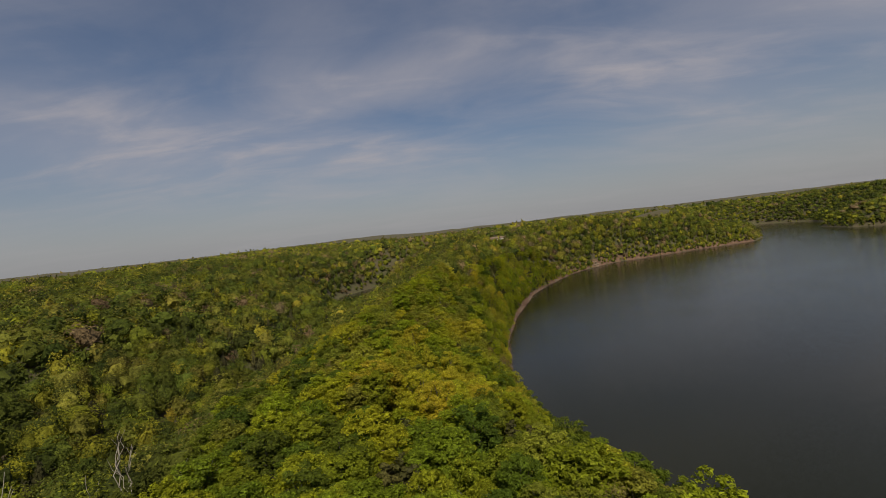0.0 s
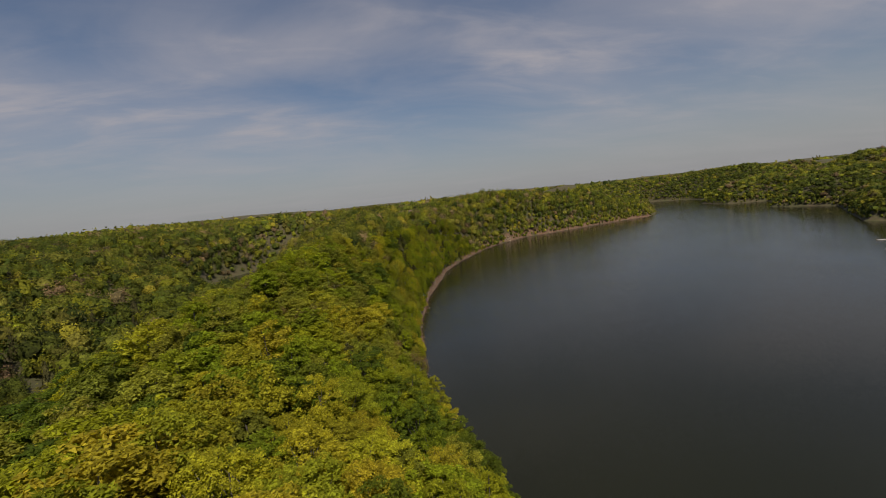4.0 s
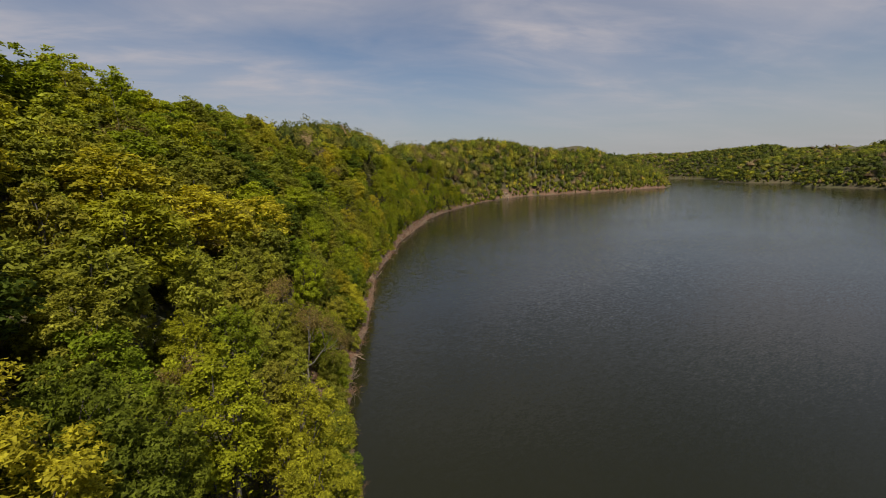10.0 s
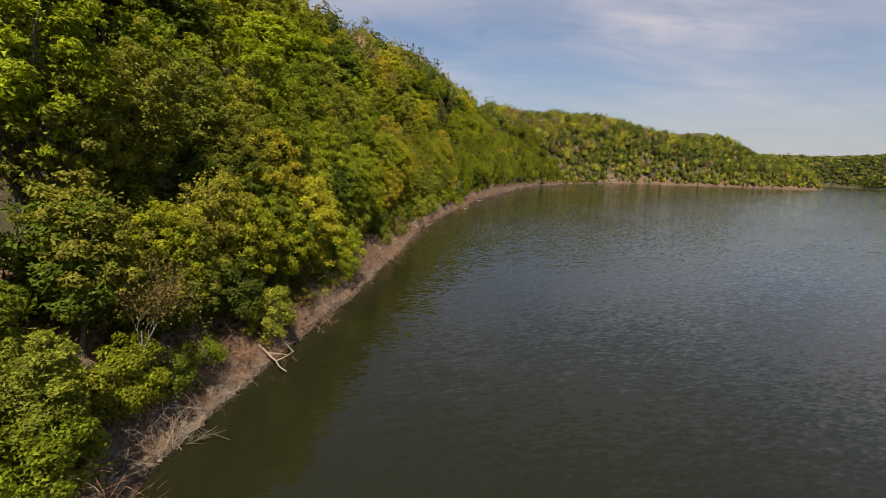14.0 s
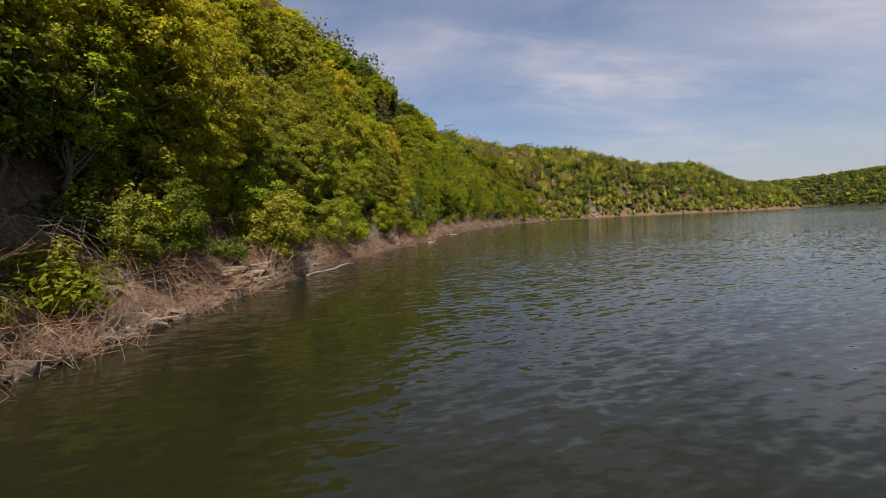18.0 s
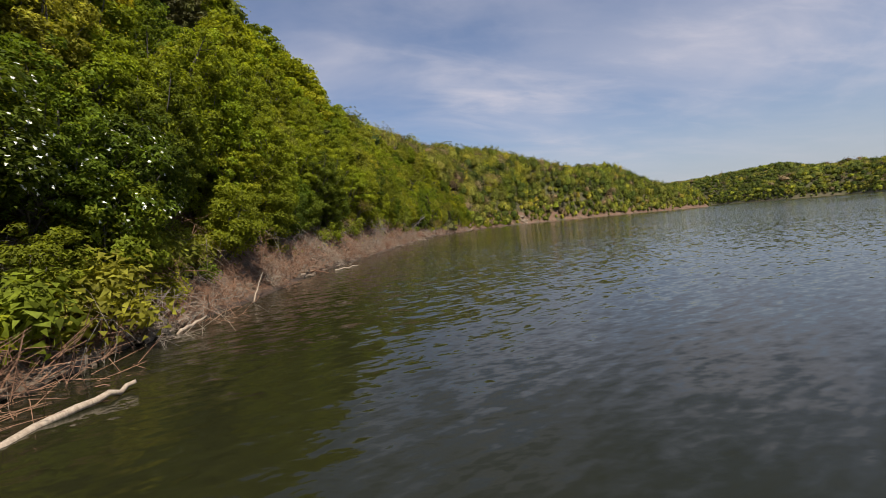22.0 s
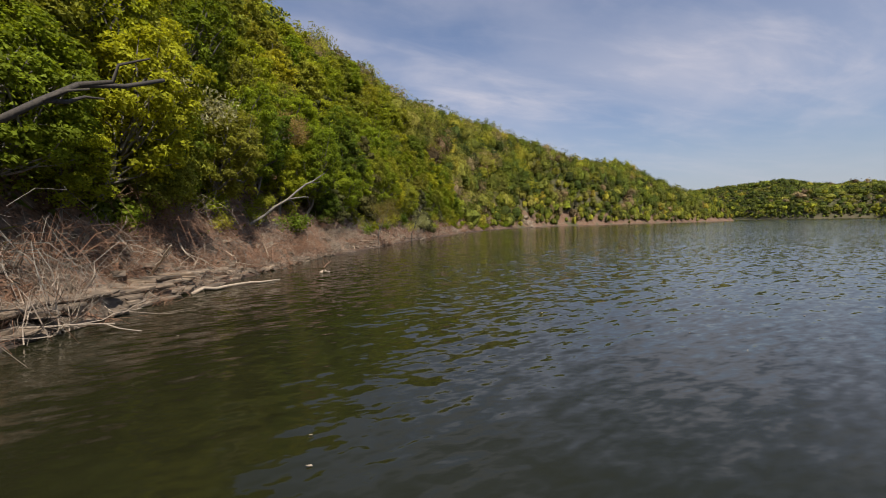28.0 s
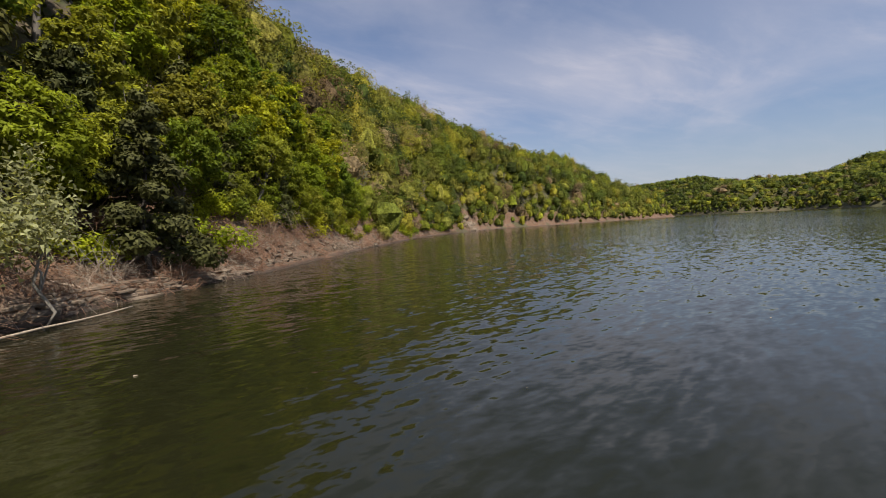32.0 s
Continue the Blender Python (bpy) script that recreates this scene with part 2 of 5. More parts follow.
BARK = bark_material("grey_bark", (0.17, 0.145, 0.12), (0.05, 0.042, 0.035))
MID_BARK = bark_material("ash_bark", (0.24, 0.21, 0.175), (0.09, 0.075, 0.06))
PALE_BARK = bark_material("pale_bark", (0.48, 0.43, 0.36), (0.22, 0.18, 0.14))
TWIG = bark_material("dry_twig", (0.290, 0.155, 0.090), (0.110, 0.056, 0.033))
GREY_TWIG = bark_material("grey_twig", (0.36, 0.285, 0.215), (0.14, 0.105, 0.078))
DARK_BARK = bark_material("dark_bark", (0.070, 0.056, 0.044), (0.020, 0.016, 0.013))
DRIFT = bark_material("driftwood", (0.44, 0.35, 0.26), (0.22, 0.16, 0.11))


def ground_material():
    """Leaf litter and soil on the slopes, with moss and stone showing through."""
    m = Mat("forest_floor")
    geo = m.node("NewGeometry")
    pos = geo.outputs["Position"]
    fine = m.noise(pos, 3.2, 8, 0.7)
    mid = m.noise(pos, 0.5, 5, 0.6)
    big = m.noise(pos, 0.035, 4)
    litter = m.ramp(fine, [(0.30, (0.032, 0.022, 0.014)), (0.52, (0.088, 0.060, 0.036)), (0.72, (0.165, 0.112, 0.068))])
    moss = m.ramp(fine, [(0.3, (0.022, 0.028, 0.009)), (0.7, (0.070, 0.080, 0.020))])
    col = m.mixcol(m.maprange(mid, 0.40, 0.62, 0.05, 0.8), litter, moss)
    col = m.mixcol(m.maprange(big, 0.45, 0.6, 0, 0.4), col, (0.055, 0.065, 0.017))
    p = m.node("BsdfPrincipled", Roughness=0.95)
    m.link(col, p.inputs["Base Color"])
    m.link(m.bump(fine, 0.7, 0.12), p.inputs["Normal"])
    return m.done(p.outputs[0])


def bank_material():
    """Eroded bank: pinkish brown litter and clay over bedded limestone."""
    m = Mat("eroded_bank")
    geo = m.node("NewGeometry")
    pos = geo.outputs["Position"]
    fine = m.noise(pos, 5.0, 8, 0.72)
    mid = m.noise(pos, 0.8, 5, 0.6)
    soil = m.ramp(fine, [(0.30, (0.016, 0.010, 0.006)), (0.48, (0.105, 0.053, 0.028)), (0.74, (0.275, 0.148, 0.082))])
    stone = m.ramp(fine, [(0.3, (0.030, 0.022, 0.016)), (0.7, (0.24, 0.170, 0.115))])
    col = m.mixcol(m.maprange(mid, 0.46, 0.60, 0, 0.8), soil, stone)
    sep = m.node("SeparateXYZ")
    m.link(pos, sep.inputs[0])
    wet = m.maprange(sep.outputs[2], 0.08, 0.35, 0.35, 1.0)
    col = m.mixcol(1.0, col, wet, "MULTIPLY")
    p = m.node("BsdfPrincipled", Roughness=0.9)
    m.link(col, p.inputs["Base Color"])
    m.link(m.bump(fine, 0.8, 0.08), p.inputs["Normal"])
    return m.done(p.outputs[0])


def rock_material():
    m = Mat("limestone")
    geo = m.node("NewGeometry")
    pos = geo.outputs["Position"]
    mp = m.node("Mapping", Scale=(1, 1, 7))
    m.link(pos, mp.inputs[0])
    beds = m.noise(mp.outputs[0], 1.3, 6, 0.6)
    fine = m.noise(pos, 9.0, 6, 0.65)
    rnd = m.node("ObjectInfo").outputs["Random"]
    col = m.ramp(beds, [(0.30, (0.070, 0.050, 0.036)), (0.5, (0.205, 0.146, 0.098)), (0.74, (0.46, 0.340, 0.235))])
    col = m.mixcol(m.maprange(fine, 0.35, 0.65, 0.5, 0.0), col, (0.10, 0.08, 0.06))
    col = m.mixcol(1.0, col, m.maprange(rnd, 0, 1, 0.6, 1.15), "MULTIPLY")
    p = m.node("BsdfPrincipled", Roughness=0.85)
    m.link(col, p.inputs["Base Color"])
    m.link(m.bump(fine, 0.7, 0.05), p.inputs["Normal"])
    return m.done(p.outputs[0])


def water_material():
    """Murky green-brown lake: a dark body under a rippled, mirror-like skin; wind lanes roughen it in places."""
    m = Mat("lake_water")
    geo = m.node("NewGeometry")
    pos = geo.outputs["Position"]
    big = m.noise(pos, 0.008, 4)
    # ripples run across the wind, crests longer than wide, in three sizes; the slopes add up
    total = None
    for scale, stretch, turn, steep in ((4.2, (2.6, 1.0, 1), 13, 0.42), (9.0, (2.0, 1.0, 1), -6, 0.24), (1.5, (2.6, 1.0, 1), 22, 0.14)):
        mp = m.node("Mapping", Rotation=(0, 0, radians(turn)), Scale=stretch)
        mp.vector_type = "TEXTURE"
        m.link(pos, mp.inputs[0])
        n = m.node("TexNoise", Scale=scale, Detail=1.5, Roughness=0.45, Distortion=0.3)
        m.link(mp.outputs[0], n.inputs["Vector"])
        off = m.node("VectorMath")
        off.operation = "SUBTRACT"
        off.inputs[1].default_value = (0.5, 0.5, 0.5)
        m.link(n.outputs["Color"], off.inputs[0])
        size = m.node("VectorMath")
        size.operation = "MULTIPLY"
        size.inputs[1].default_value = (steep * 0.35, steep, 0)
        m.link(off.outputs[0], size.inputs[0])
        if total is None:
            total = size.outputs[0]
        else:
            add = m.node("VectorMath")
            add.operation = "ADD"
            m.link(total, add.inputs[0])
            m.link(size.outputs[0], add.inputs[1])
            total = add.outputs[0]
    # lanes of calmer and rougher water
    lanes = m.node("VectorMath")
    lanes.operation = "SCALE"
    m.link(total, lanes.inputs[0])
    place = m.node("SeparateXYZ")
    m.link(pos, place.inputs[0])
    # the southern cove lies in the lee of the hill
    wind = m.node("Math")
    wind.operation = "MULTIPLY"
    m.link(m.maprange(place.outputs[1], 170, 290, 0.45, 1.0), wind.inputs[0])
    m.link(m.maprange(m.noise(pos, 0.02, 3), 0.35, 0.65, 0.70, 1.15), wind.inputs[1])
    m.link(wind.outputs[0], lanes.inputs["Scale"])
    upright = m.node("VectorMath")
    upright.operation = "ADD"
    upright.inputs[1].default_value = (0, 0, 1)
    m.link(lanes.outputs[0], upright.inputs[0])
    tilted = m.node("VectorMath")
    tilted.operation = "NORMALIZE"
    m.link(upright.outputs[0], tilted.inputs[0])
    body = m.ramp(big, [(0.35, (0.0118, 0.0120, 0.0046)), (0.7, (0.0155, 0.0156, 0.0068))])
    p = m.node("BsdfPrincipled", Roughness=0.06, IOR=1.40)
    m.link(m.maprange(big, 0.35, 0.65, 0.07, 0.12), p.inputs["Roughness"])
    m.link(body, p.inputs["Base Color"])
    m.link(tilted.outputs[0], p.inputs["Normal"])
    return m.done(p.outputs[0])


def plain(name, col, rough=0.7, metal=0.0, grain=8.0):
    m = Mat(name)
    co = m.node("TexCoord")
    n = m.noise(co.outputs["Object"], grain, 5)
    c = m.mixcol(m.maprange(n, 0.3, 0.7, 0, 1), tuple(v * 0.72 for v in col), tuple(min(1, v * 1.12) for v in col))
    p = m.node("BsdfPrincipled", Roughness=rough, Metallic=metal)
    m.link(c, p.inputs["Base Color"])
    m.link(m.bump(n, 0.2, 0.02), p.inputs["Normal"])
    return m.done(p.outputs[0])


PETAL = plain("white_petals", (0.74, 0.72, 0.60), 0.8)
GROUND, BANK_SOIL, ROCK, WATER = ground_material(), bank_material(), rock_material(), water_material()
SAND = plain("sand", (0.50, 0.40, 0.29), 0.95, 0, 3)
WHITE_PAINT, ROOF, GREY_DECK, DARK_GLASS = plain("white_paint", (0.75, 0.74, 0.70)), plain("brown_roof", (0.20, 0.13, 0.10)), plain("weathered_deck", (0.55, 0.53, 0.50)), plain("dark_window", (0.03, 0.035, 0.04), 0.15)


# ---- the lie of the land ----
# west bank of the lake, from the south to the end of the point and round its north side
WEST = [(330, -330), (240, -120), (150, 0), (84, 48), (49, 78), (34, 104), (28.5, 125), (25, 147), (23, 172), (21.3, 193), (21.3, 206), (23.3, 222), (25.6, 235), (27.6, 252), (30.4, 282), (33.8, 299),
        (39, 317), (44, 341), (49, 358), (56, 377), (63.5, 400), (69.2, 414), (75.0, 434), (81.4, 451), (89.5, 466), (97, 481), (104, 495), (111, 505), (124, 526), (160, 577), (206, 622),
        (243, 648), (282, 656), (384, 690), (500, 722), (548, 770), (558, 800), (545, 838)]
# the reach behind the point, up into the narrow river and back along its far side
REACH = [(440, 905), (280, 890), (140, 800), (20, 715), (-65, 640), (-96, 570), (-112, 505), (-150, 505), (-160, 600), (-100, 720), (10, 800), (140, 905), (300, 1010), (480, 1080), (640, 1110)]
# east bank, coming back south
EAST = [(780, 1100), (830, 1010), (795, 900), (715, 850), (695, 770), (745, 725), (700, 665), (640, 628), (655, 540), (560, 455), (500, 400), (520, 360), (440, 330), (372, 292), (366, 278), (400, 245), (520, 190),
        (600, 20), (640, -330)]
LAKE = np.array(WEST + REACH + EAST, float)
# the hollow west of the ridge: x, y, floor height
HOLLOW = np.array([(-110, -260, 44), (-100, -60, 32), (-92, 40, 22), (-94, 120, 13), (-97, 250, 5), (-100, 350, 1), (-106, 440, -3), (-118, 520, -6)], float)
RIDGE_Y, RIDGE_H = (-100, 0, 60, 125, 190, 300, 540, 610, 660, 720, 800, 1000), (48, 42, 38, 36, 45, 58, 57, 62, 54, 50, 64, 50)


def lattice(x, y, scale, seed):
    """Smooth value noise from 0 to 1."""
    x, y = x / scale + seed * 17.31, y / scale - seed * 9.73
    ix, iy = np.floor(x), np.floor(y)
    fx, fy = x - ix, y - iy
    fx, fy = fx * fx * (3 - 2 * fx), fy * fy * (3 - 2 * fy)

    def h(i, j):
        v = np.sin(i * 127.1 + j * 311.7 + seed * 74.7) * 43758.5453
        return v - np.floor(v)

    return (h(ix, iy) * (1 - fx) + h(ix + 1, iy) * fx) * (1 - fy) + (h(ix, iy + 1) * (1 - fx) + h(ix + 1, iy + 1) * fx) * fy


def step(lo, hi, v):
    u = np.clip((v - lo) / (hi - lo), 0, 1)
    return u * u * (3 - 2 * u)


def line_distance(x, y, line, closed=False, values=None):
    best, carried = np.full(x.shape, 1e18), np.zeros(x.shape)
    n = len(line)
    for i in range(n if closed else n - 1):
        (ax, ay), (bx, by) = line[i][:2], line[(i + 1) % n][:2]
        ux, uy = bx - ax, by - ay
        k = np.clip(((x - ax) * ux + (y - ay) * uy) / (ux * ux + uy * uy), 0, 1)
        d2 = (x - ax - k * ux) ** 2 + (y - ay - k * uy) ** 2
        near = d2 < best
        best = np.where(near, d2, best)
        if values is not None:
            carried = np.where(near, values[i] + k * (values[(i + 1) % n] - values[i]), carried)
    return np.sqrt(best), carried


def shore_distance(x, y):
    """Metres inland from the lake's edge; negative on the water."""
    d, _ = line_distance(x, y, LAKE, closed=True)
    inside = np.zeros(x.shape, bool)
    n = len(LAKE)
    for i in range(n):
        (ax, ay), (bx, by) = LAKE[i], LAKE[(i + 1) % n]
        if ay != by:
            inside ^= ((ay > y) != (by > y)) & (x < (bx - ax) * (y - ay) / (by - ay) + ax)
    d = np.where(inside, -d, d)
    return d + (lattice(x, y, 7, 3) - 0.5) * 1.6 * step(40, 4, np.abs(d))


def ground(x, y):
    """Height of the ground over the lake, and metres inland."""
    x, y = np.asarray(x, float), np.asarray(y, float)
    d = shore_distance(x, y)
    plateau = 49 + 8 * step(-150, -400, x) + 8 * (lattice(x, y, 420, 1) - 0.5) * 2 + 4 * (lattice(x, y, 130, 2) - 0.5) * 2
    ridge = np.interp(y, RIDGE_Y, RIDGE_H) * (1 - 0.62 * step(372, 505, x)) + 5 * (lattice(x, y, 60, 5) - 0.5) * 2
    west = step(-120, -230, x)
    north = step(880, 1050, y)
    east = step(560, 640, x)
    top = ridge + (plateau - ridge) * np.maximum(np.maximum(west, north), east)
    slope = 1.32 + 0.20 * np.exp(-((y - 392) / 40) ** 2) + 0.14 * step(250, 420, y) + 0.40 * step(515, 575, y) * step(260, 200, x) - 0.34 * step(250, 420, x) - 0.40 * step(580, 660, x)
    top = top - 18 * east * step(1120, 1000, y) * step(950, 850, x) + 24 * np.exp(-((x - 905) ** 2 + (y - 985) ** 2) / 90 ** 2) + 14 * np.exp(-((x - 760) ** 2 + (y - 600) ** 2) / 110 ** 2)
    for hx, hy, rise, wide in ((212, 684, 15, 42), (76, 598, -30, 58), (24, 395, 7, 45), (950, 850, -17, 85), (945, 700, 13, 90), (445, 765, -5, 40),
                             (104, 556, 8, 35), (250, 708, 9, 24), (410, 792, 11, 34), (442, 742, -6, 22), (72, 528, -6, 18), (40, 482, 5, 25), (12, 388, -4, 25),
                             (955, 985, 9, 50), (1015, 940, -12, 40), (930, 772, -14, 40), (1072, 890, 9, 55)):
        top = top + rise * np.exp(-((x - hx) ** 2 + (y - hy) ** 2) / wide ** 2)
    slope = slope * (1 - 0.42 * step(120, 20, x) * step(560, 640, y))
    z = top * np.tanh(slope * np.maximum(d - 2.4, 0) / top)
    dv, floor = line_distance(x, y, HOLLOW, values=HOLLOW[:, 2])
    side = floor + 0.48 * np.maximum(dv - 8, 0)
    side = np.where(x < 150, side, 1e3)
    k = 8.0
    blend = np.clip(0.5 + 0.5 * (side - z) / k, 0, 1)
    z = np.where(side < 400, side + (z - side) * blend - k * blend * (1 - blend), z)
    z = np.maximum(z, 0) + (lattice(x, y, 11, 6) - 0.5) * 2.4 * step(3, 14, d)
    z = z + 2.0 * step(0.0, 2.6, d)
    # the low spit with the jetties
    spit = step(90, 50, np.hypot(x - 440, y - 290))
    z = z * (1 - spit) + spit * np.minimum(z, 1.2 + 0.05 * np.maximum(d, 0))
    return np.where(d > 0, z, np.maximum(-4.0, d * 0.5)), d


def mesh_object(name, verts, faces, material, smooth=False, indices=None, puff=None):
    """A mesh from arrays of corners and of faces with the same number of corners each."""
    verts, faces = np.asarray(verts, np.float32), np.asarray(faces, np.int32)
    me = bpy.data.meshes.new(name)
    n, k = faces.shape
    me.vertices.add(len(verts))
    me.vertices.foreach_set("co", verts.ravel())
    me.loops.add(n * k)
    me.loops.foreach_set("vertex_index", faces.ravel())
    me.polygons.add(n)
    me.polygons.foreach_set("loop_start", np.arange(0, n * k, k, dtype=np.int32))
    me.polygons.foreach_set("use_smooth", np.full(n, smooth))
    for mat in material if isinstance(material, (list, tuple)) else [material]:
        me.materials.append(mat)
    if indices is not None:
        me.polygons.foreach_set("material_index", np.asarray(indices, np.int32))
    if puff is not None:
        me.attributes.new("puff", "FLOAT_VECTOR", "FACE").data.foreach_set("vector", np.asarray(puff, np.float32).ravel())
    me.update(calc_edges=True)
    me.validate()
    return me


def axis(points):
    """Coordinates with a given spacing on each stretch: (from, to, spacing)."""
    out = []
    for lo, hi, s in points:
        out += list(np.arange(lo, hi, s))
    return np.array(out + [points[-1][1]], float)


def build_ground():
    xs = axis([(-4800, -1500, 220), (-1500, -500, 50), (-500, -140, 12), (-140, 0, 4), (0, 150, 2.8), (150, 330, 5), (330, 900, 10), (900, 1600, 50), (1600, 4800, 220)])
    ys = axis([(-1500, -300, 100), (-300, 60, 15), (60, 600, 2.8), (600, 740, 5), (740, 1200, 12), (1200, 2200, 50), (2200, 4800, 220)])
    X, Y = np.meshgrid(xs, ys)
    Z, d = ground(X, Y)
    far = step(1300, 2200, np.hypot(X, Y))
    Z = Z + far * (12 + 10 * lattice(X, Y, 300, 9))
    Z = np.where((d > 0) & (d < 8) & (X < 520) & (Y > 130) & (Y < 735), Z - 0.75 * step(0.0, 1.0, d) * step(8, 6, d), Z)
    nx, ny = len(xs), len(ys)
    v = np.stack([X.ravel(), Y.ravel(), Z.ravel()], 1)
    i = (np.arange(ny - 1)[:, None] * nx + np.arange(nx - 1)[None, :]).ravel()
    f = np.stack([i, i + 1, i + nx + 1, i + nx], 1)
    ob = new("ground", mesh_object("ground", v, f, GROUND, smooth=True))
    return tagged(ob, "wooded hills of brown leaf litter and moss around a lake", "ground", kind="structure")


build_ground()
wv = [(-4800, -1500, 0), (4800, -1500, 0), (4800, 4800, 0), (-4800, 4800, 0)]
tagged(new("water", mesh_object("water", wv, [(0, 1, 2, 3)], WATER)), "murky green-brown lake water ruffled by small ripples", "lake", kind="structure")


# ---- trees ----
rng = np.random.default_rng(7)


def unit(v):
    return v / np.maximum(np.linalg.norm(v, axis=-1, keepdims=True), 1e-9)


def sprays(centres, normals, length, width, g, puff=None):
    """Leaf sprays: one pointed blade for each centre."""
    n = len(centres)
    a = unit(np.cross(normals, g.normal(size=(n, 3))))
    b = np.cross(normals, a)
    ln, wd = (length * g.uniform(0.65, 1.35, (n, 1))), (width * g.uniform(0.65, 1.35, (n, 1)))
    droop = normals * ln * 0.25
    v = np.stack([centres - a * ln * 0.8 + b * wd, centres + a * ln * 1.2 - droop, centres - a * ln * 0.8 - b * wd], 1).reshape(-1, 3)
    f = np.arange(3 * n).reshape(-1, 3)
    return v, f, unit(normals if puff is None else puff)


def tube(path, radii, sides=5):
    """A tapered tube along a path of points."""
    path = np.asarray(path, float)
    d = unit(np.gradient(path, axis=0))
    ref = np.where(np.abs(d[:, 2:3]) > 0.9, np.array([[1.0, 0, 0]]), np.array([[0, 0, 1.0]]))
    u = unit(np.cross(d, ref))
    w = np.cross(d, u)
    ang = np.linspace(0, 2 * np.pi, sides, endpoint=False)
    ring = np.cos(ang)[None, :, None] * u[:, None] + np.sin(ang)[None, :, None] * w[:, None]
    v = (path[:, None] + ring * np.asarray(radii)[:, None, None]).reshape(-1, 3)
    n = len(path)
    i = (np.arange(n - 1)[:, None] * sides + np.arange(sides)[None]).ravel()
    j = (np.arange(n - 1)[:, None] * sides + (np.arange(sides)[None] + 1) % sides).ravel()
    return v, np.stack([i, j, j + sides, i + sides], 1)


def join(pieces):
    vs, fs, k = [], [], 0
    for v, f in pieces:
        vs.append(v)
        fs.append(f + k)
        k += len(v)
    return np.concatenate(vs), np.concatenate(fs)


def grown(pieces):
    """Tubes joined into one growth: each later one is knit to the limb that it springs from by a web in the fork."""
    vs, fs, k = [pieces[0][0]], [pieces[0][1]], len(pieces[0][0])
    for v, f in pieces[1:]:
        allv, allf = np.concatenate(vs), np.concatenate(fs)
        near = int(np.argmin(np.sum((allv - v[:3].mean(0)) ** 2, 1)))
        q = allf[np.nonzero((allf == near).any(1))[0][0]]
        at = int(np.nonzero(q == near)[0][0])
        vs.append(v)
        fs.append(np.concatenate([f + k, [(k, k + 1, q[at], q[(at + 1) % 4])]]))
        k += len(v)
    return np.concatenate(vs), np.concatenate(fs)


def bent(p0, p1, g, n=5, wobble=0.12):
    """A crooked way from p0 to p1."""
    p0, p1 = np.asarray(p0, float), np.asarray(p1, float)
    t = np.linspace(0, 1, n)[:, None]
    off = g.normal(size=(n, 3)) * np.linalg.norm(p1 - p0) * wobble * np.sin(np.pi * t) ** 0.7
    return p0 + (p1 - p0) * t + off


def broadleaf(g, height, spread, lobes, leaves, size, low=None, ragged=0.0):
    """Arrays of a broadleaved tree: wood and leaves. The crown is many uneven bunches at the ends of the limbs."""
    base = height * (g.uniform(0.14, 0.24) if low is None else low)
    crown_mid, crown_half = (base + height) * 0.52, (height - base) * 0.50
    k = np.arange(lobes)
    el = np.arcsin(np.clip(1 - 1.70 * (k + 0.5) / lobes, -1, 1)) + g.normal(size=lobes) * 0.16
    az = k * 2.39996 + g.normal(size=lobes) * 0.4
    # a few great limbs bulge out of the round
    knobs = [(unit(g.normal(size=3) + np.array([0, 0, 0.4])), g.uniform(0.10, 0.30)) for _ in range(5)]
    w = np.stack([np.cos(el) * np.cos(az), np.cos(el) * np.sin(az), np.sin(el)], 1)
    bulge = 0.84 + sum(a * np.exp((w @ d - 1) * 5.0) for d, a in knobs)
    reach = g.uniform(0.40, 1.0, lobes) ** 0.45 * bulge * (1 - ragged * g.uniform(0, 0.5, lobes))
    c = w * reach[:, None] * np.array([spread, spread, crown_half]) + np.array([0, 0, crown_mid])
    r = spread * g.uniform(0.24, 0.44, lobes) * (16 / max(lobes, 16)) ** 0.45
    lean = g.normal(size=2) * 0.04 * height
    wood = [tube(bent((0, 0, -1.6), (*lean, height * 0.80), g, 7, 0.02), np.linspace(0.019, 0.004, 7) * height)]
    many = leaves > 6000
    for i in range(0, lobes, 5 if many else 8):
        z0 = base + (c[i, 2] - base) * g.uniform(0.2, 0.55)
        z0 = min(max(z0, base * 0.8), height * 0.74)
        wood.append(tube(bent((lean[0] * z0 / height, lean[1] * z0 / height, z0), c[i], g, 4 if many else 3, 0.08), np.linspace(0.0075, 0.002, 4 if many else 3) * height, 4 if many else 3))
    share = r ** 2 / np.sum(r ** 2)
    which = g.choice(lobes, leaves, p=share)
    way = unit(g.normal(size=(leaves, 3)) + np.array([0, 0, 0.40]))
    shell = g.uniform(0.35, 1.0, (leaves, 1)) ** 0.5 * g.uniform(0.85, 1.18, (leaves, 1))
    p = c[which] + way * r[which, None] * shell * np.array([1.08, 1.08, 0.78])
    # thin growth inside and between the bunches
    loose = g.uniform(size=leaves) < 0.20
    inner = unit(g.normal(size=(leaves, 3))) * g.uniform(0.25, 0.98, (leaves, 1)) * np.array([spread, spread, crown_half]) * 0.92 + np.array([0, 0, crown_mid])
    p = np.where(loose[:, None], inner, p)
    outward = unit(p - np.array([0, 0, crown_mid - crown_half * 0.3]))
    nrm = unit(way * 0.6 + outward * 0.4 + np.array([0, 0, 0.5]) + g.normal(size=(leaves, 3)) * 0.55)
    return grown(wood), sprays(p, nrm, size, size * 0.62, g, way * 0.85 + outward * 0.65 + np.array([0, 0, 0.15]))


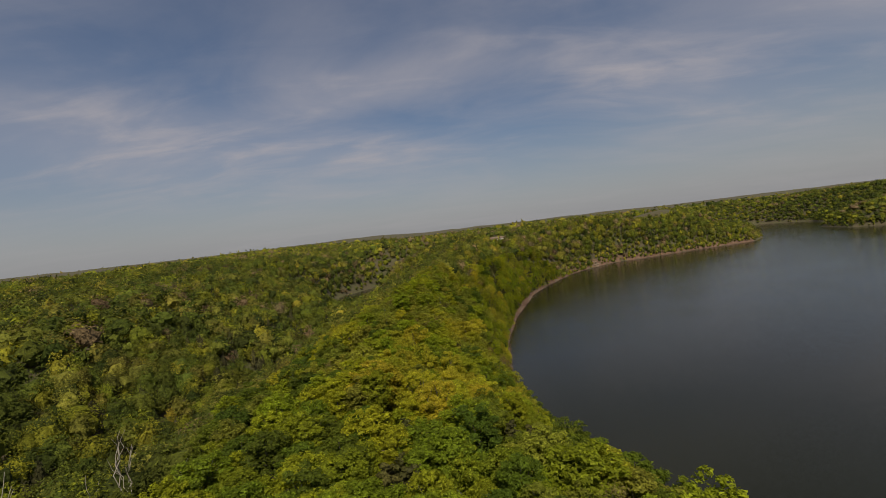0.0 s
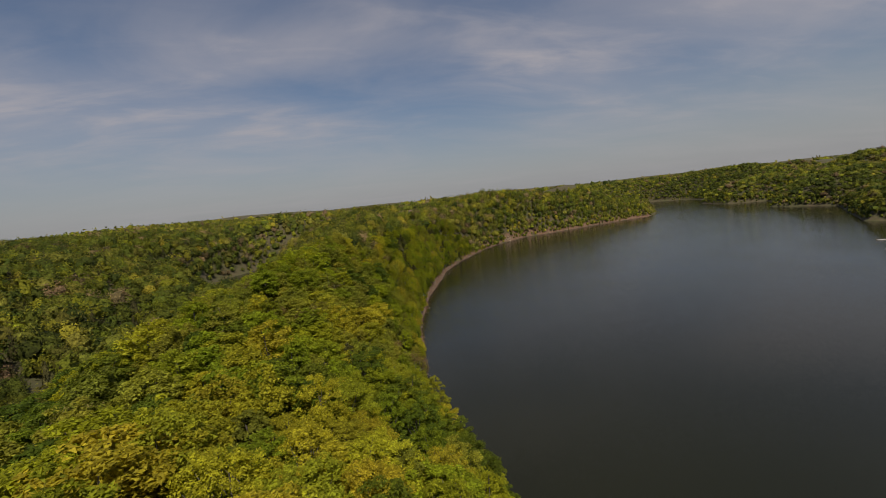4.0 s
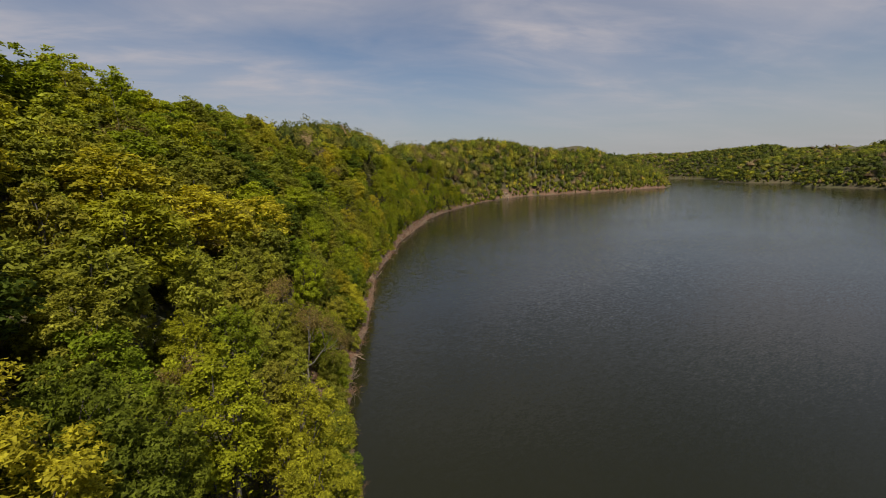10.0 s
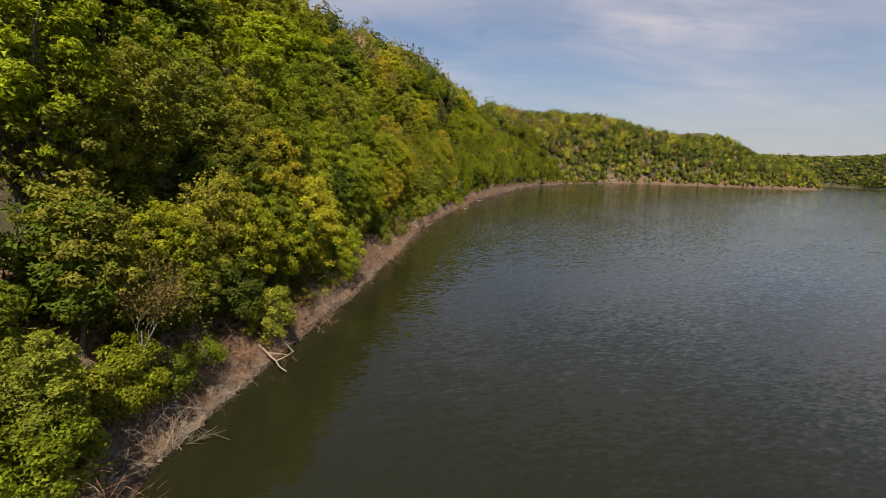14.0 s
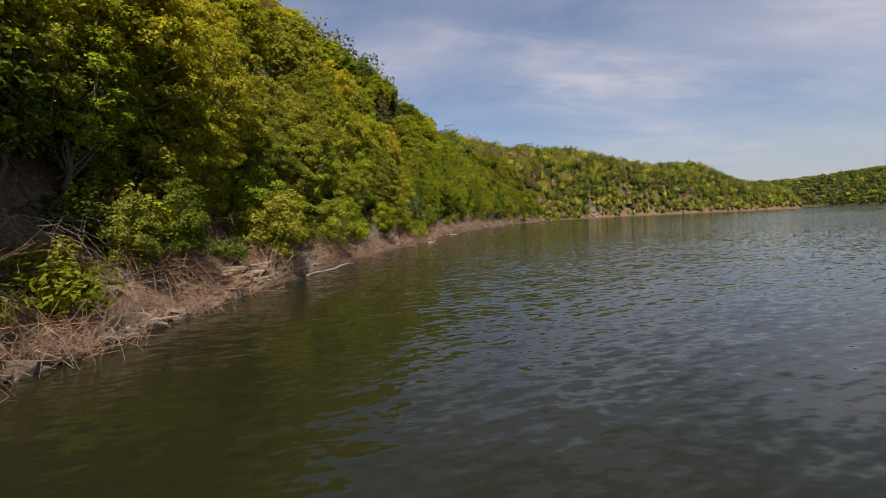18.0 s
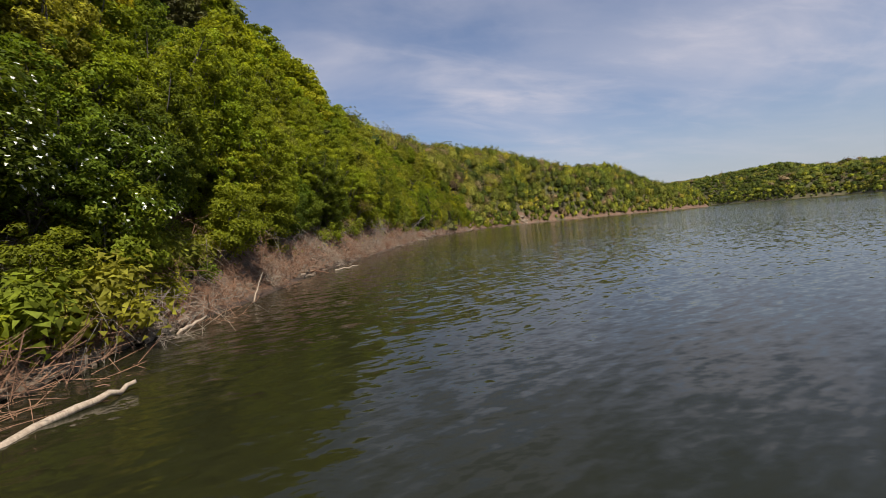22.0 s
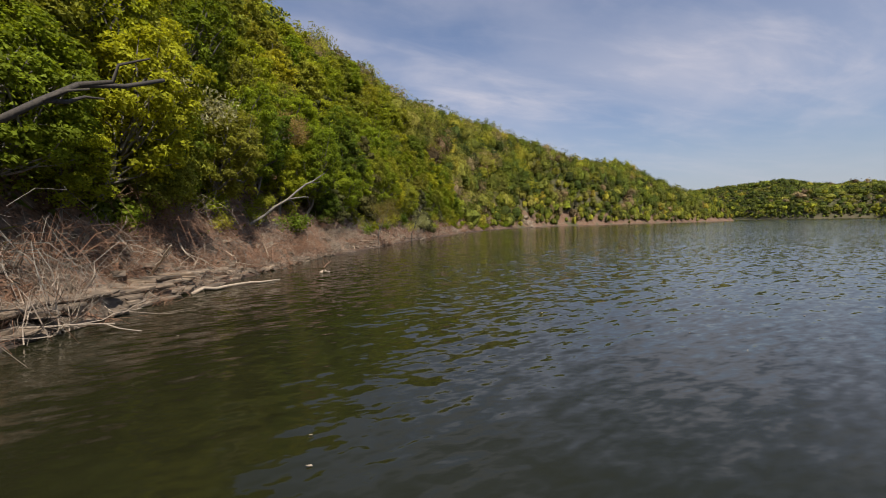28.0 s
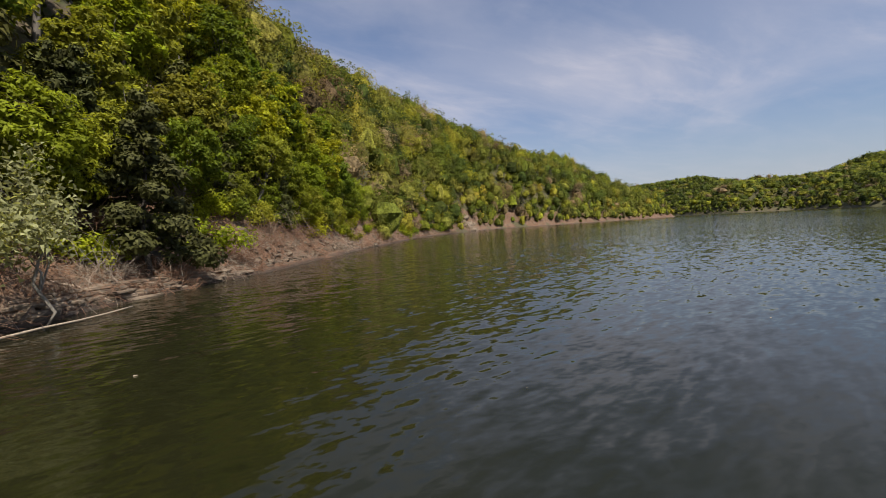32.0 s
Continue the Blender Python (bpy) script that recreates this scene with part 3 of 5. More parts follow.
def conifer(g, height, spread, leaves, size):
    """Red cedar: a ragged cone of short drooping boughs."""
    wood = [tube(bent((0, 0, -1.2), (0, 0, height * 0.95), g, 6, 0.01), np.linspace(0.02, 0.003, 6) * height)]
    tiers = 26
    cs, rs = [], []
    for i in range(tiers):
        z = height * (0.10 + 0.86 * (i + g.uniform(0, 1)) / tiers)
        rad = spread * (1 - z / height) ** 0.75 * g.uniform(0.6, 1.1) + 0.12
        az = i * 2.39996 + g.normal() * 0.3
        tip = (math.cos(az) * rad, math.sin(az) * rad, z - rad * 0.12)
        wood.append(tube(bent((0, 0, z), tip, g, 3, 0.04), np.linspace(0.05, 0.012, 3), 4))
        for f in (0.45, 0.8, 1.0):
            cs.append((math.cos(az) * rad * f, math.sin(az) * rad * f, z - rad * 0.1 * f + 0.1))
            rs.append(0.26 * spread * (0.5 + 0.6 * (1 - z / height)))
    cs, rs = np.array(cs), np.array(rs)
    which = g.choice(len(cs), leaves, p=rs ** 2 / np.sum(rs ** 2))
    way = unit(g.normal(size=(leaves, 3)))
    p = cs[which] + way * rs[which, None] * g.uniform(0.5, 1.05, (leaves, 1)) * np.array([1, 1, 0.75])
    nrm = unit(way + np.array([0, 0, 0.5]) + g.normal(size=(leaves, 3)) * 0.4)
    around = unit(p * np.array([1, 1, 0]) + np.array([0, 0, 0.3]))
    return grown(wood), sprays(p, nrm, size, size * 0.45, g, way * 0.7 + around * 0.8)


def branching(g, start, way, length, radius, depth, out, tips, sides=4, spread=0.55):
    """Bare limbs that fork again and again."""
    end = start + way * length
    out.append(tube(bent(start, end, g, 4, 0.06), np.linspace(radius, radius * 0.62, 4), sides if depth > 1 else 3))
    if depth == 0:
        tips.append(end)
        return
    for _ in range(int(g.integers(2, 4))):
        w = unit(way + g.normal(size=3) * spread + np.array([0, 0, 0.10]))
        at = start + (end - start) * g.uniform(0.55, 1.0)
        branching(g, at, w, length * g.uniform(0.55, 0.8), radius * 0.55, depth - 1, out, tips, sides, spread)


def bare_tree(g, height, leaves, size):
    """A thin, late-leafing tree: forked limbs with few small buds."""
    out, tips = [tube(bent((0, 0, -1.2), (0, 0, 0.02), g, 2, 0), [0.0125 * height, 0.012 * height])], []
    branching(g, np.zeros(3), unit(np.array([g.normal() * 0.06, g.normal() * 0.06, 1.0])), height * 0.40, height * 0.0115, 4, out, tips, 5, 0.42)
    tips = np.array(tips)
    which = g.choice(len(tips), leaves)
    p = tips[which] + g.normal(size=(leaves, 3)) * 0.42
    return grown(out), sprays(p, unit(g.normal(size=(leaves, 3)) + np.array([0, 0, 0.4])), size, size * 0.6, g)


def tree_thing(name, label, group, arrays, bark, leaf):
    top = tagged(new(name), label, "tree", group)
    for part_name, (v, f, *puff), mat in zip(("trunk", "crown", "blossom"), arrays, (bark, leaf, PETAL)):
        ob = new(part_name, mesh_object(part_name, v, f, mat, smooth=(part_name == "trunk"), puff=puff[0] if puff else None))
        ob.parent = top
    return top


KINDS = {
    # name: label, leaf colour, bark, height, spread, size of a spray
    "maple_tree": ("leafy maple with fresh bright green spring foliage on the wooded slope", "green", BARK, 11.5, 3.5),
    "oak_tree": ("broad oak with yellow-green spring catkins and young leaves", "yellow", BARK, 12.5, 4.0),
    "hickory_tree": ("hickory with thin olive-green young leaves on the slope", "olive", BARK, 12.0, 3.2),
    "elm_tree": ("elm with dense deep green leaves among paler trees", "deep", BARK, 11.5, 3.6),
    "poplar_tree": ("tall tulip poplar with light green leaves on the slope", "green", BARK, 14.0, 3.1),
    "budding_tree": ("half-bare tree with brownish buds and grey limbs showing", "bud", MID_BARK, 11.0, 3.0),
    "beech_tree": ("young beech with soft light green leaves on the slope", "green", MID_BARK, 11.0, 3.7),
    "ash_tree": ("ash with loose olive-green young leaves and grey limbs", "olive", MID_BARK, 12.0, 3.4),
    "cedar_tree": ("dark red cedar with dense drooping evergreen boughs", "cedar", DARK_BARK, 9.0, 3.0),
    "sapling": ("young leafy sapling crowding the foot of the wooded slope", "green", BARK, 5.5, 2.1),
    "dogwood_tree": ("dogwood in flower with white bracts over dark green leaves", "deep", BARK, 6.0, 2.6),
    "flowering_tree": ("small slender tree with whitish spring blossom above the bank", "blossom", MID_BARK, 6.0, 2.0),
}
FINE, COARSE = {}, {}
for ki, (kind, (label, colour, bark, tall, wide)) in enumerate(KINDS.items()):
    for fine in (True, False):
        if kind in ("flowering_tree", "dogwood_tree", "sapling") and not fine:
            continue
        for v in range(4 if fine else 3):
            g = np.random.default_rng(100 + ki * 10 + v + (50 if not fine else 0))
            if kind == "cedar_tree":
                arr = conifer(g, tall, wide, 8500 if fine else 2200, 0.17 if fine else 0.28)
            elif kind in ("budding_tree", "flowering_tree"):
                arr = bare_tree(g, tall, 2600 if fine else 1500, 0.095 if fine else 0.13)
            elif kind == "dogwood_tree":
                arr = broadleaf(g, tall, wide, 40, 5200, 0.10, 0.10)
                pick = g.choice(len(arr[1][0]) // 3, 600, replace=False)
                at = arr[1][0][pick * 3] + arr[1][2][pick] * 0.10
                arr = (*arr, sprays(np.repeat(at, 2, 0), unit(np.repeat(arr[1][2][pick], 2, 0) + g.normal(size=(1200, 3)) * 0.3 + np.array([0, 0, 0.4])), 0.055, 0.05, g))
            elif kind == "sapling":
                arr = broadleaf(g, tall, wide, 30, 5200, 0.100, 0.03)
                colour = ("green", "olive", "deep", "green")[v]
            else:
                thin = kind in ("hickory_tree", "poplar_tree", "ash_tree")
                arr = broadleaf(g, tall, wide, 120 if fine else 70, (13500 if thin else 16000) if fine else (4600 if thin else 5600), 0.118 if fine else 0.20, 0.07 if fine else None, 0.6 if thin else 0.15)
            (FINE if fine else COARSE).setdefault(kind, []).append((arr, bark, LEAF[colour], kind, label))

USED = {}


def plant(store, kind, x, y, z, size, turn, lean=(0, 0), label="", girth=1.0):
    """One tree: the first of a shape is built, the later ones share its meshes."""
    shapes = store[kind]
    i = int(rng.integers(len(shapes)))
    key = (id(store), kind, i)
    m = Matrix.Translation((x, y, z)) @ Euler((lean[0], lean[1], 0)).to_matrix().to_4x4() @ Matrix.LocRotScale((0, 0, 0), Euler((0, 0, turn)), (size * girth * rng.uniform(0.92, 1.1), size * girth * rng.uniform(0.92, 1.1), size))
    if key not in USED:
        arr, bark, leaf, name, lab = shapes[i]
        USED[key] = tree_thing(name, label or lab, "trees of the wooded bank", arr, bark, leaf)
        USED[key].matrix_basis = m
        return USED[key]
    ob = USED[key]
    keep = ob.scale.copy()
    ob.scale = (1, 1, 1)
    made = copy_thing(ob, m)
    ob.scale = keep
    if label:
        made["label"] = label
    return made


# trees kept low to clear the camera's line of sight: x, y, radius
VIEW_GAPS = [(55, 498, 13), (57, 518, 13), (59, 537, 13), (71, 644, 16), (74, 667, 16), (76, 689, 16), (-52, 64, 10)]
# places without trees, one before the house for the view: x, y, radius
CLEARINGS = [(78, 716, 17), (70, 690, 14), (207, 624, 9), (366, 284, 12)]


def open_ground(x, y):
    free = np.zeros(np.shape(x), bool)
    for cx, cy, r in CLEARINGS:
        free |= np.hypot(x - cx, y - cy) < r
    return free


def view_factor(x, y):
    """Factor on the trees' size, less than one where they would block the camera's view."""
    f = np.ones(np.shape(x))
    for cx, cy, r in VIEW_GAPS:
        f = np.where(np.hypot(x - cx, y - cy) < r, 0.2, f)
    return f


def scatter(x0, x1, y0, y1, gap):
    """A jittered grid of places."""
    nx, ny = int((x1 - x0) / gap), int((y1 - y0) / gap)
    gx, gy = np.meshgrid(x0 + gap * (np.arange(nx) + 0.5), y0 + gap * (np.arange(ny) + 0.5))
    gx = gx + (np.arange(ny) % 2)[:, None] * gap * 0.5
    return (gx + rng.uniform(-0.36, 0.36, gx.shape) * gap).ravel(), (gy + rng.uniform(-0.36, 0.36, gy.shape) * gap).ravel()


def stand(x, y):
    """The mix of kinds changes in patches: a number from 0 to 1."""
    return np.clip(0.5 + (lattice(x, y, 26, 11) - 0.5) * 1.1 + (rng.uniform(size=np.shape(x)) - 0.5) * 0.75, 0, 0.999)


def single(x, y, d):
    """Where the trees stand as things of their own."""
    return (d > 1.5) & (x < 140) & (x > -70) & (y > 36) & (y < 545) & ((d < 28) | ((y < 200) & (d < 88) & (x > -60)) | ((y < 310) & (d < 58)))


NAMES = ["maple_tree", "oak_tree", "hickory_tree", "budding_tree", "cedar_tree", "elm_tree", "poplar_tree", "beech_tree", "ash_tree"]


def kind_of(u, dark):
    """Which kind grows here, by the patch and by how far the cedars of the north have come."""
    v = u * 37.7 % 1.0
    if v < dark:
        return 4
    if u < 0.50:
        return 5 if v > 0.70 else 7 if v > 0.45 else 0
    if u < 0.66:
        return 6 if v > 0.45 else 2
    return (8 if v > 0.78 else 2) if v > 0.56 else 1 if u < 0.90 else 3


# trees that the camera passes: single things, the nearest in full detail
LANE = np.array([(10, 92, 48), (14.5, 108, 44), (20, 126, 37), (26, 152, 27), (30, 171, 19), (33, 185, 14), (36, 212, 5), (39, 260, 1), (44, 298, 1), (52, 328, 1), (62, 361, 1), (78, 410, 1), (93, 441, 1), (108, 472, 1)], float)
COUNT = {}


def near_stand(gap, keep, low=0.74, high=1.12, broad=(1.0, 1.0)):
    tx, ty = scatter(-70, 135, 36, 545, gap)
    tz, td = ground(tx, ty)
    lane_d, lane_z = line_distance(tx, ty, LANE, values=LANE[:, 2])
    us = stand(tx, ty)
    for i in np.nonzero(keep(tx, ty, td))[0]:
        x, y, z, d = tx[i], ty[i], tz[i], td[i]
        fine = lane_d[i] < 23 and y > 84
        k = kind_of(float(us[i]), 0.26 * float(step(435, 480, y)) + 0.02)
        if np.hypot(x + 9, (y - 106) * 0.8) < 15 and rng.uniform() < 0.75:
            k = 1
        elif x < -20 and y < 170 and k in (1, 2, 6) and rng.uniform() < 0.55:
            k = int(rng.choice([0, 5, 5]))
        elif k == 1 and y > 190 and rng.uniform() < 0.62:
            k = int(rng.choice([0, 2, 6]))
        if k == 3 and rng.uniform() < 0.35:
            k = 2
        if COUNT.get(NAMES[k], 0) >= 288:
            k = min((0, 1, 2, 5, 6, 7, 8), key=lambda q: COUNT.get(NAMES[q], 0) + 200 * (q == 1))
        name = NAMES[k]
        size = rng.uniform(low, high) * (0.70 + 0.30 * float(step(2, 12, d))) * float(view_factor(x, y))
        tall = KINDS[name][3]
        if lane_d[i] < 6.5 and z + tall * size > lane_z[i] - 2.2:
            size = (lane_z[i] - 2.2 - z) / tall
            if size < 0.42:
                size = min(0.9, (lane_z[i] - 2.2 - z) / 5.5)
                if size > 0.35:
                    plant(FINE, "sapling", x, y, z - 0.2, size, rng.uniform(0, 6.28))
                continue
        if COUNT.get(name, 0) >= 296:
            continue
        COUNT[name] = COUNT.get(name, 0) + 1
        lean = (0.0, 0.0)
        if d < 9:
            lean = (rng.uniform(-0.08, 0.08), rng.uniform(0.04, 0.34))
        plant(FINE if fine else COARSE, name, x, y, z - 0.15, size, rng.uniform(0, 6.28), lean, girth=rng.uniform(*broad))


def undergrowth(count):
    """Saplings and low growth along the foot of the slope."""
    sx, sy = scatter(0, 135, 130, 545, 2.6)
    sz, sd = ground(sx, sy)
    places = np.nonzero((sd > 0.2 + 1.0 * step(196, 212, sy) + 1.6 * step(330, 370, sy)) & (sd < 8.0 - 5.0 * step(212, 196, sy)))[0]
    rng.shuffle(places)
    for i in places[:count]:
        plant(FINE, "sapling", sx[i], sy[i], sz[i] - 0.2, rng.uniform(0.65, 1.25) * (0.75 + 0.25 * float(step(2, 6, sd[i]))), rng.uniform(0, 6.28), (rng.uniform(-0.1, 0.1), rng.uniform(0.05, 0.42)))


undergrowth(284)
near_stand(3.5, lambda x, y, d: (d > 2.7) & (d < 8) & (y > 205) & (x < 125), 0.78, 1.12)
near_stand(4.3, lambda x, y, d: (d > 1.8 + 1.6 * step(215, 240, y)) & (d < 15) & (y > 140) & (x < 140))
near_stand(5.1, lambda x, y, d: single(x, y, d) & ~((d < 15) & (y > 140)), 0.70, 1.10, (0.95, 1.55))
print("single trees", COUNT)


def dome(g, height, rad, leaves, size, low=0.30, taper=0.0, core=0.62):
    """A distant crown: a lumpy mass of leaves with loose sprays standing out of it."""
    waves = [(unit(g.normal(size=3)) * g.uniform(2.6, 8.5), g.uniform(0, 6.28)) for _ in range(9)]

    def lumpy(w):
        return 1 + 0.30 * np.tanh(0.42 * sum(np.cos(w @ k + s) for k, s in waves))

    radii, mid = np.array([rad, rad, height * (1 - low) / 2]), np.array([0, 0, height * (1 + low) / 2])
    k = np.arange(leaves) + 0.5
    up = 1 - 1.8 * k / leaves
    az = k * 2.39996 + g.normal(size=leaves) * 0.3
    flat = np.sqrt(np.clip(1 - up ** 2, 0, 1))
    w = np.stack([flat * np.cos(az), flat * np.sin(az), up], 1)
    p = w * radii * lumpy(w)[:, None] * g.uniform(0.66, 1.02, (leaves, 1)) + mid
    e = 0.12
    slope = np.stack([(lumpy(w + e * a) - lumpy(w - e * a)) / (2 * e) for a in np.eye(3)], 1)
    bulge = unit(w / radii * rad - 0.9 * slope)
    lv, lf, lp = sprays(p, unit(bulge + g.normal(size=(leaves, 3)) * 0.55), size, size * 0.7, g, bulge + np.array([0, 0, 0.85]))
    # the mass within
    rings, sides = (5, 7) if leaves > 60 or core < 0.61 else (4, 6)
    lat, lon = np.linspace(np.pi / 2, -1.25, rings), np.arange(sides) / sides * 2 * np.pi
    cw = np.stack([np.cos(lat)[:, None] * np.cos(lon), np.cos(lat)[:, None] * np.sin(lon), np.repeat(np.sin(lat)[:, None], sides, 1)], 2).reshape(-1, 3)
    cv = cw * radii * lumpy(cw)[:, None] * core + mid
    a = (np.arange(rings - 1)[:, None] * sides + np.arange(sides)).ravel()
    b = (np.arange(rings - 1)[:, None] * sides + (np.arange(sides) + 1) % sides).ravel()
    cf = np.concatenate([np.stack([a, a + sides, b], 1), np.stack([b, a + sides, b + sides], 1)])
    cp = unit(unit(cw[cf].mean(1) / radii * rad) + np.array([0, 0, 0.85]))
    for pts in (lv, cv):
        pts[:, :2] *= 1 - taper * np.clip(pts[:, 2:] / height, 0, 1)
    return np.concatenate([lv, cv]), np.concatenate([lf, cf + len(lv)]), np.concatenate([lp, cp])


def crown_shape(g, kind, leaves, size, low):
    if kind == 4:
        return dome(g, 10.5, 2.9, leaves, size, 0.03, 0.82)
    if leaves >= 140:
        tall, wide = 11.6 * g.uniform(0.88, 1.12), 4.6 * g.uniform(0.75, 1.25)
        lv, lf, lp = broadleaf(g, tall, wide, 44 if leaves > 500 else 24, leaves, size, low)[1]
        cv, cf, cp = dome(g, tall, wide, 10, size, low, core=0.60)
        return np.concatenate([lv, cv]), np.concatenate([lf, cf + len(lv)]), np.concatenate([unit(lp + np.array([0, 0, 0.3])), cp])
    return dome(g, 11.2 * g.uniform(0.88, 1.12), 5.0 * g.uniform(0.75, 1.25), leaves, size, low)


def woods(name, label, x, y, z, sizes, kinds, leaves, size, seed, low=0.30):
    """Woods too many to count: crowns joined into one."""
    g = np.random.default_rng(seed)
    shapes = {k: [crown_shape(g, k, leaves, size, low) for _ in range(5)] for k in range(9)}
    allv, allf, alli, tints, puffs, base = [], [], [], [], [], 0
    turn, girth = g.uniform(0, 6.28, len(x)), g.uniform(0.85, 1.2, len(x))
    for i in range(len(x)):
        k = int(kinds[i])
        lv, lf, lp = shapes[k][i % 5]
        c, s = math.cos(turn[i]), math.sin(turn[i])
        r = np.array([[c, s, 0], [-s, c, 0], [0, 0, 1]])
        v = lv @ r * (sizes[i] * np.array([girth[i], girth[i], 1])) + np.array([x[i], y[i], z[i]])
        allv.append(v.astype(np.float32))
        allf.append(lf + base)
        alli.append(np.full(len(lf), k))
        tints.append(np.full(len(lf), g.uniform(), np.float32))
        puffs.append(lp @ r)
        base += len(v)
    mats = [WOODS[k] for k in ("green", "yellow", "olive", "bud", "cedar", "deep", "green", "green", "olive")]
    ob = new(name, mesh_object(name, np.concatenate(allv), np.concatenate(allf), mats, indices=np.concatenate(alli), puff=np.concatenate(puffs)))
    ob.data.attributes.new("tint", "FLOAT", "FACE").data.foreach_set("value", np.concatenate(tints))
    return tagged(ob, label, "woods", kind="stuff")


def pick_kinds(x, y, dark=0.04, deep=0.0):
    u = stand(x, y)
    k = np.array([kind_of(float(v), dark) for v in u])
    k = np.where((k == 1) & (rng.uniform(size=len(k)) < 0.6), 2, k)
    odd = rng.uniform(size=len(k))
    k = np.where(odd < 0.07, 3, np.where(odd > 0.95, 1, k))
    share = deep(x, y) if callable(deep) else deep
    return np.where((rng.uniform(size=len(k)) < share) & (k != 4), 5, k)


def grow(name, label, x0, x1, y0, y1, gap, keep, leaves, size, seed, scale=(0.75, 1.15), dark=0.04, sink=0.3, deep=0.0, low=0.30, dmin=2.5):
    x, y = scatter(x0, x1, y0, y1, gap)
    z, d = ground(x, y)
    ok = (d > dmin) & keep(x, y, z, d) & ~open_ground(x, y)
    x, y, z, d = x[ok], y[ok], z[ok], d[ok]
    s = rng.uniform(*scale, len(x)) * (0.7 + 0.3 * step(2, 14, d)) * view_factor(x, y)
    print(name, len(x))
    return woods(name, label, x, y, z - sink, s, pick_kinds(x, y, dark, deep), leaves, size, seed, low)


# the rest of the ridge, within a few hundred metres
grow("headland_woods", "dense spring woods above the bend of the shore", 20, 262, 520, 702, 5.0,
     lambda x, y, z, d: ~single(x, y, d) & (d < 52), 1000, 0.27, 20, (0.6, 1.15), deep=0.18, low=0.10)
grow("ridge_woods", "dense spring woods in mixed greens along the ridge", -75, 262, -40, 702, 5.4,
     lambda x, y, z, d: ~single(x, y, d) & (d < 75) & ~((x > 20) & (y > 520) & (d < 52)), 260, 0.42, 21, (0.65, 1.2), deep=0.18, low=0.10)
grow("point_woods", "spring woods covering the long point above the pale shore", 140, 600, 560, 900, 5.2,
     lambda x, y, z, d: ((x > 262) | (y > 702)) & (y < 860) & (d < 75), 280, 0.42, 22, (0.55, 1.15), deep=0.34, sink=0.8, low=0.08)
grow("shore_woods", "leafy trees crowding the shore of the point", 105, 560, 520, 760, 4.2,
     lambda x, y, z, d: (d < 9) & ((x > 135) | (y > 545)), 220, 0.34, 29, (0.45, 1.1), low=0.02, dmin=0.5)


def ground_cover():
    """Seedlings and low leaves over the floor of the woods on the bank."""
    g = np.random.default_rng(61)
    n = 240000
    x, y = g.uniform(0, 215, n), g.uniform(135, 640, n)
    z, d = ground(x, y)
    ok = (d > 1.6 + 0.8 * step(390, 430, y)) & (d < 34)
    x, y, z = x[ok], y[ok], z[ok]
    p = np.stack([x, y, z + g.uniform(0.05, 0.75, len(x)) ** 1.5], 1)
    v, f, puff = sprays(p, unit(g.normal(size=(len(x), 3)) * 0.5 + np.array([0.3, 0, 0.8])), 0.32, 0.20, g, np.tile(np.array([0.45, 0, 0.9]), (len(x), 1)))
    ob = new("undergrowth", mesh_object("undergrowth", v, f, [NEAR_WOODS["green"], NEAR_WOODS["deep"], NEAR_WOODS["olive"]], indices=g.integers(0, 3, len(f)), puff=puff))
    ob.data.attributes.new("tint", "FLOAT", "FACE").data.foreach_set("value", g.uniform(size=len(f)).astype(np.float32))
    tagged(ob, "low green undergrowth on the floor of the bank woods", "undergrowth", kind="stuff")


ground_cover()
grow("hollow_edge_woods", "spring woods on the near side of the hollow", -150, -45, 10, 230, 5.6,
     lambda x, y, z, d: ~single(x, y, d) & ((x < -75) | (d > 75)) & (y > -0.9 * x - 110), 620, 0.30, 28, (0.65, 1.25), deep=0.6, low=0.10)
grow("hollow_woods", "mixed spring woods filling the hollow and the hills beyond", -460, 160, -30, 720, 7.2,
     lambda x, y, z, d: (d < 330) & (y > -0.9 * x - 140) & ~single(x, y, d) & ~((x > -75) & (d < 75)) & ~((x > -150) & (x < -45) & (y > 10) & (y < 230)), 150, 0.56, 23, (0.75, 1.45), deep=0.5, sink=1.6, low=0.12)
# more deep-green crowns on the headlands stand in for haze paling the hills behind
grow("east_woods", "wooded hills on the far side of the lake", 490, 1150, 150, 1250, 7.6,
     lambda x, y, z, d: d < 240, 48, 0.72, 24, (0.75, 1.35), 0.0, sink=2.5, deep=lambda x, y: np.where((np.hypot(x - 870, y - 990) < 120) | (x < 780) & (y < 660), 0.75, 0.40), dmin=4.0, low=0.30)
grow("east_shore_woods", "trees crowding the far shore of the lake", 480, 960, 220, 1050, 5.0,
     lambda x, y, z, d: d < 13, 18, 0.8, 31, (0.55, 0.9), 0.0, low=0.02, deep=0.3, dmin=0.4)
grow("spit_woods", "trees on the low spit across the lake", 330, 500, 170, 430, 5.6,
     lambda x, y, z, d: d > 1.0, 60, 0.55, 33, (0.45, 0.85), 0.12, low=0.05, dmin=1.0)
grow("north_woods", "wooded hills beyond the river", -460, 700, 600, 1300, 9.5,
     lambda x, y, z, d: ~((x > 140) & (y < 860)) & ~((x > -75) & (x < 262) & (y < 702)) & ~((x < -60) & (y < 720)), 14, 1.1, 25, (1.0, 1.55), 0.0, sink=4.0, deep=0.3, low=0.1)
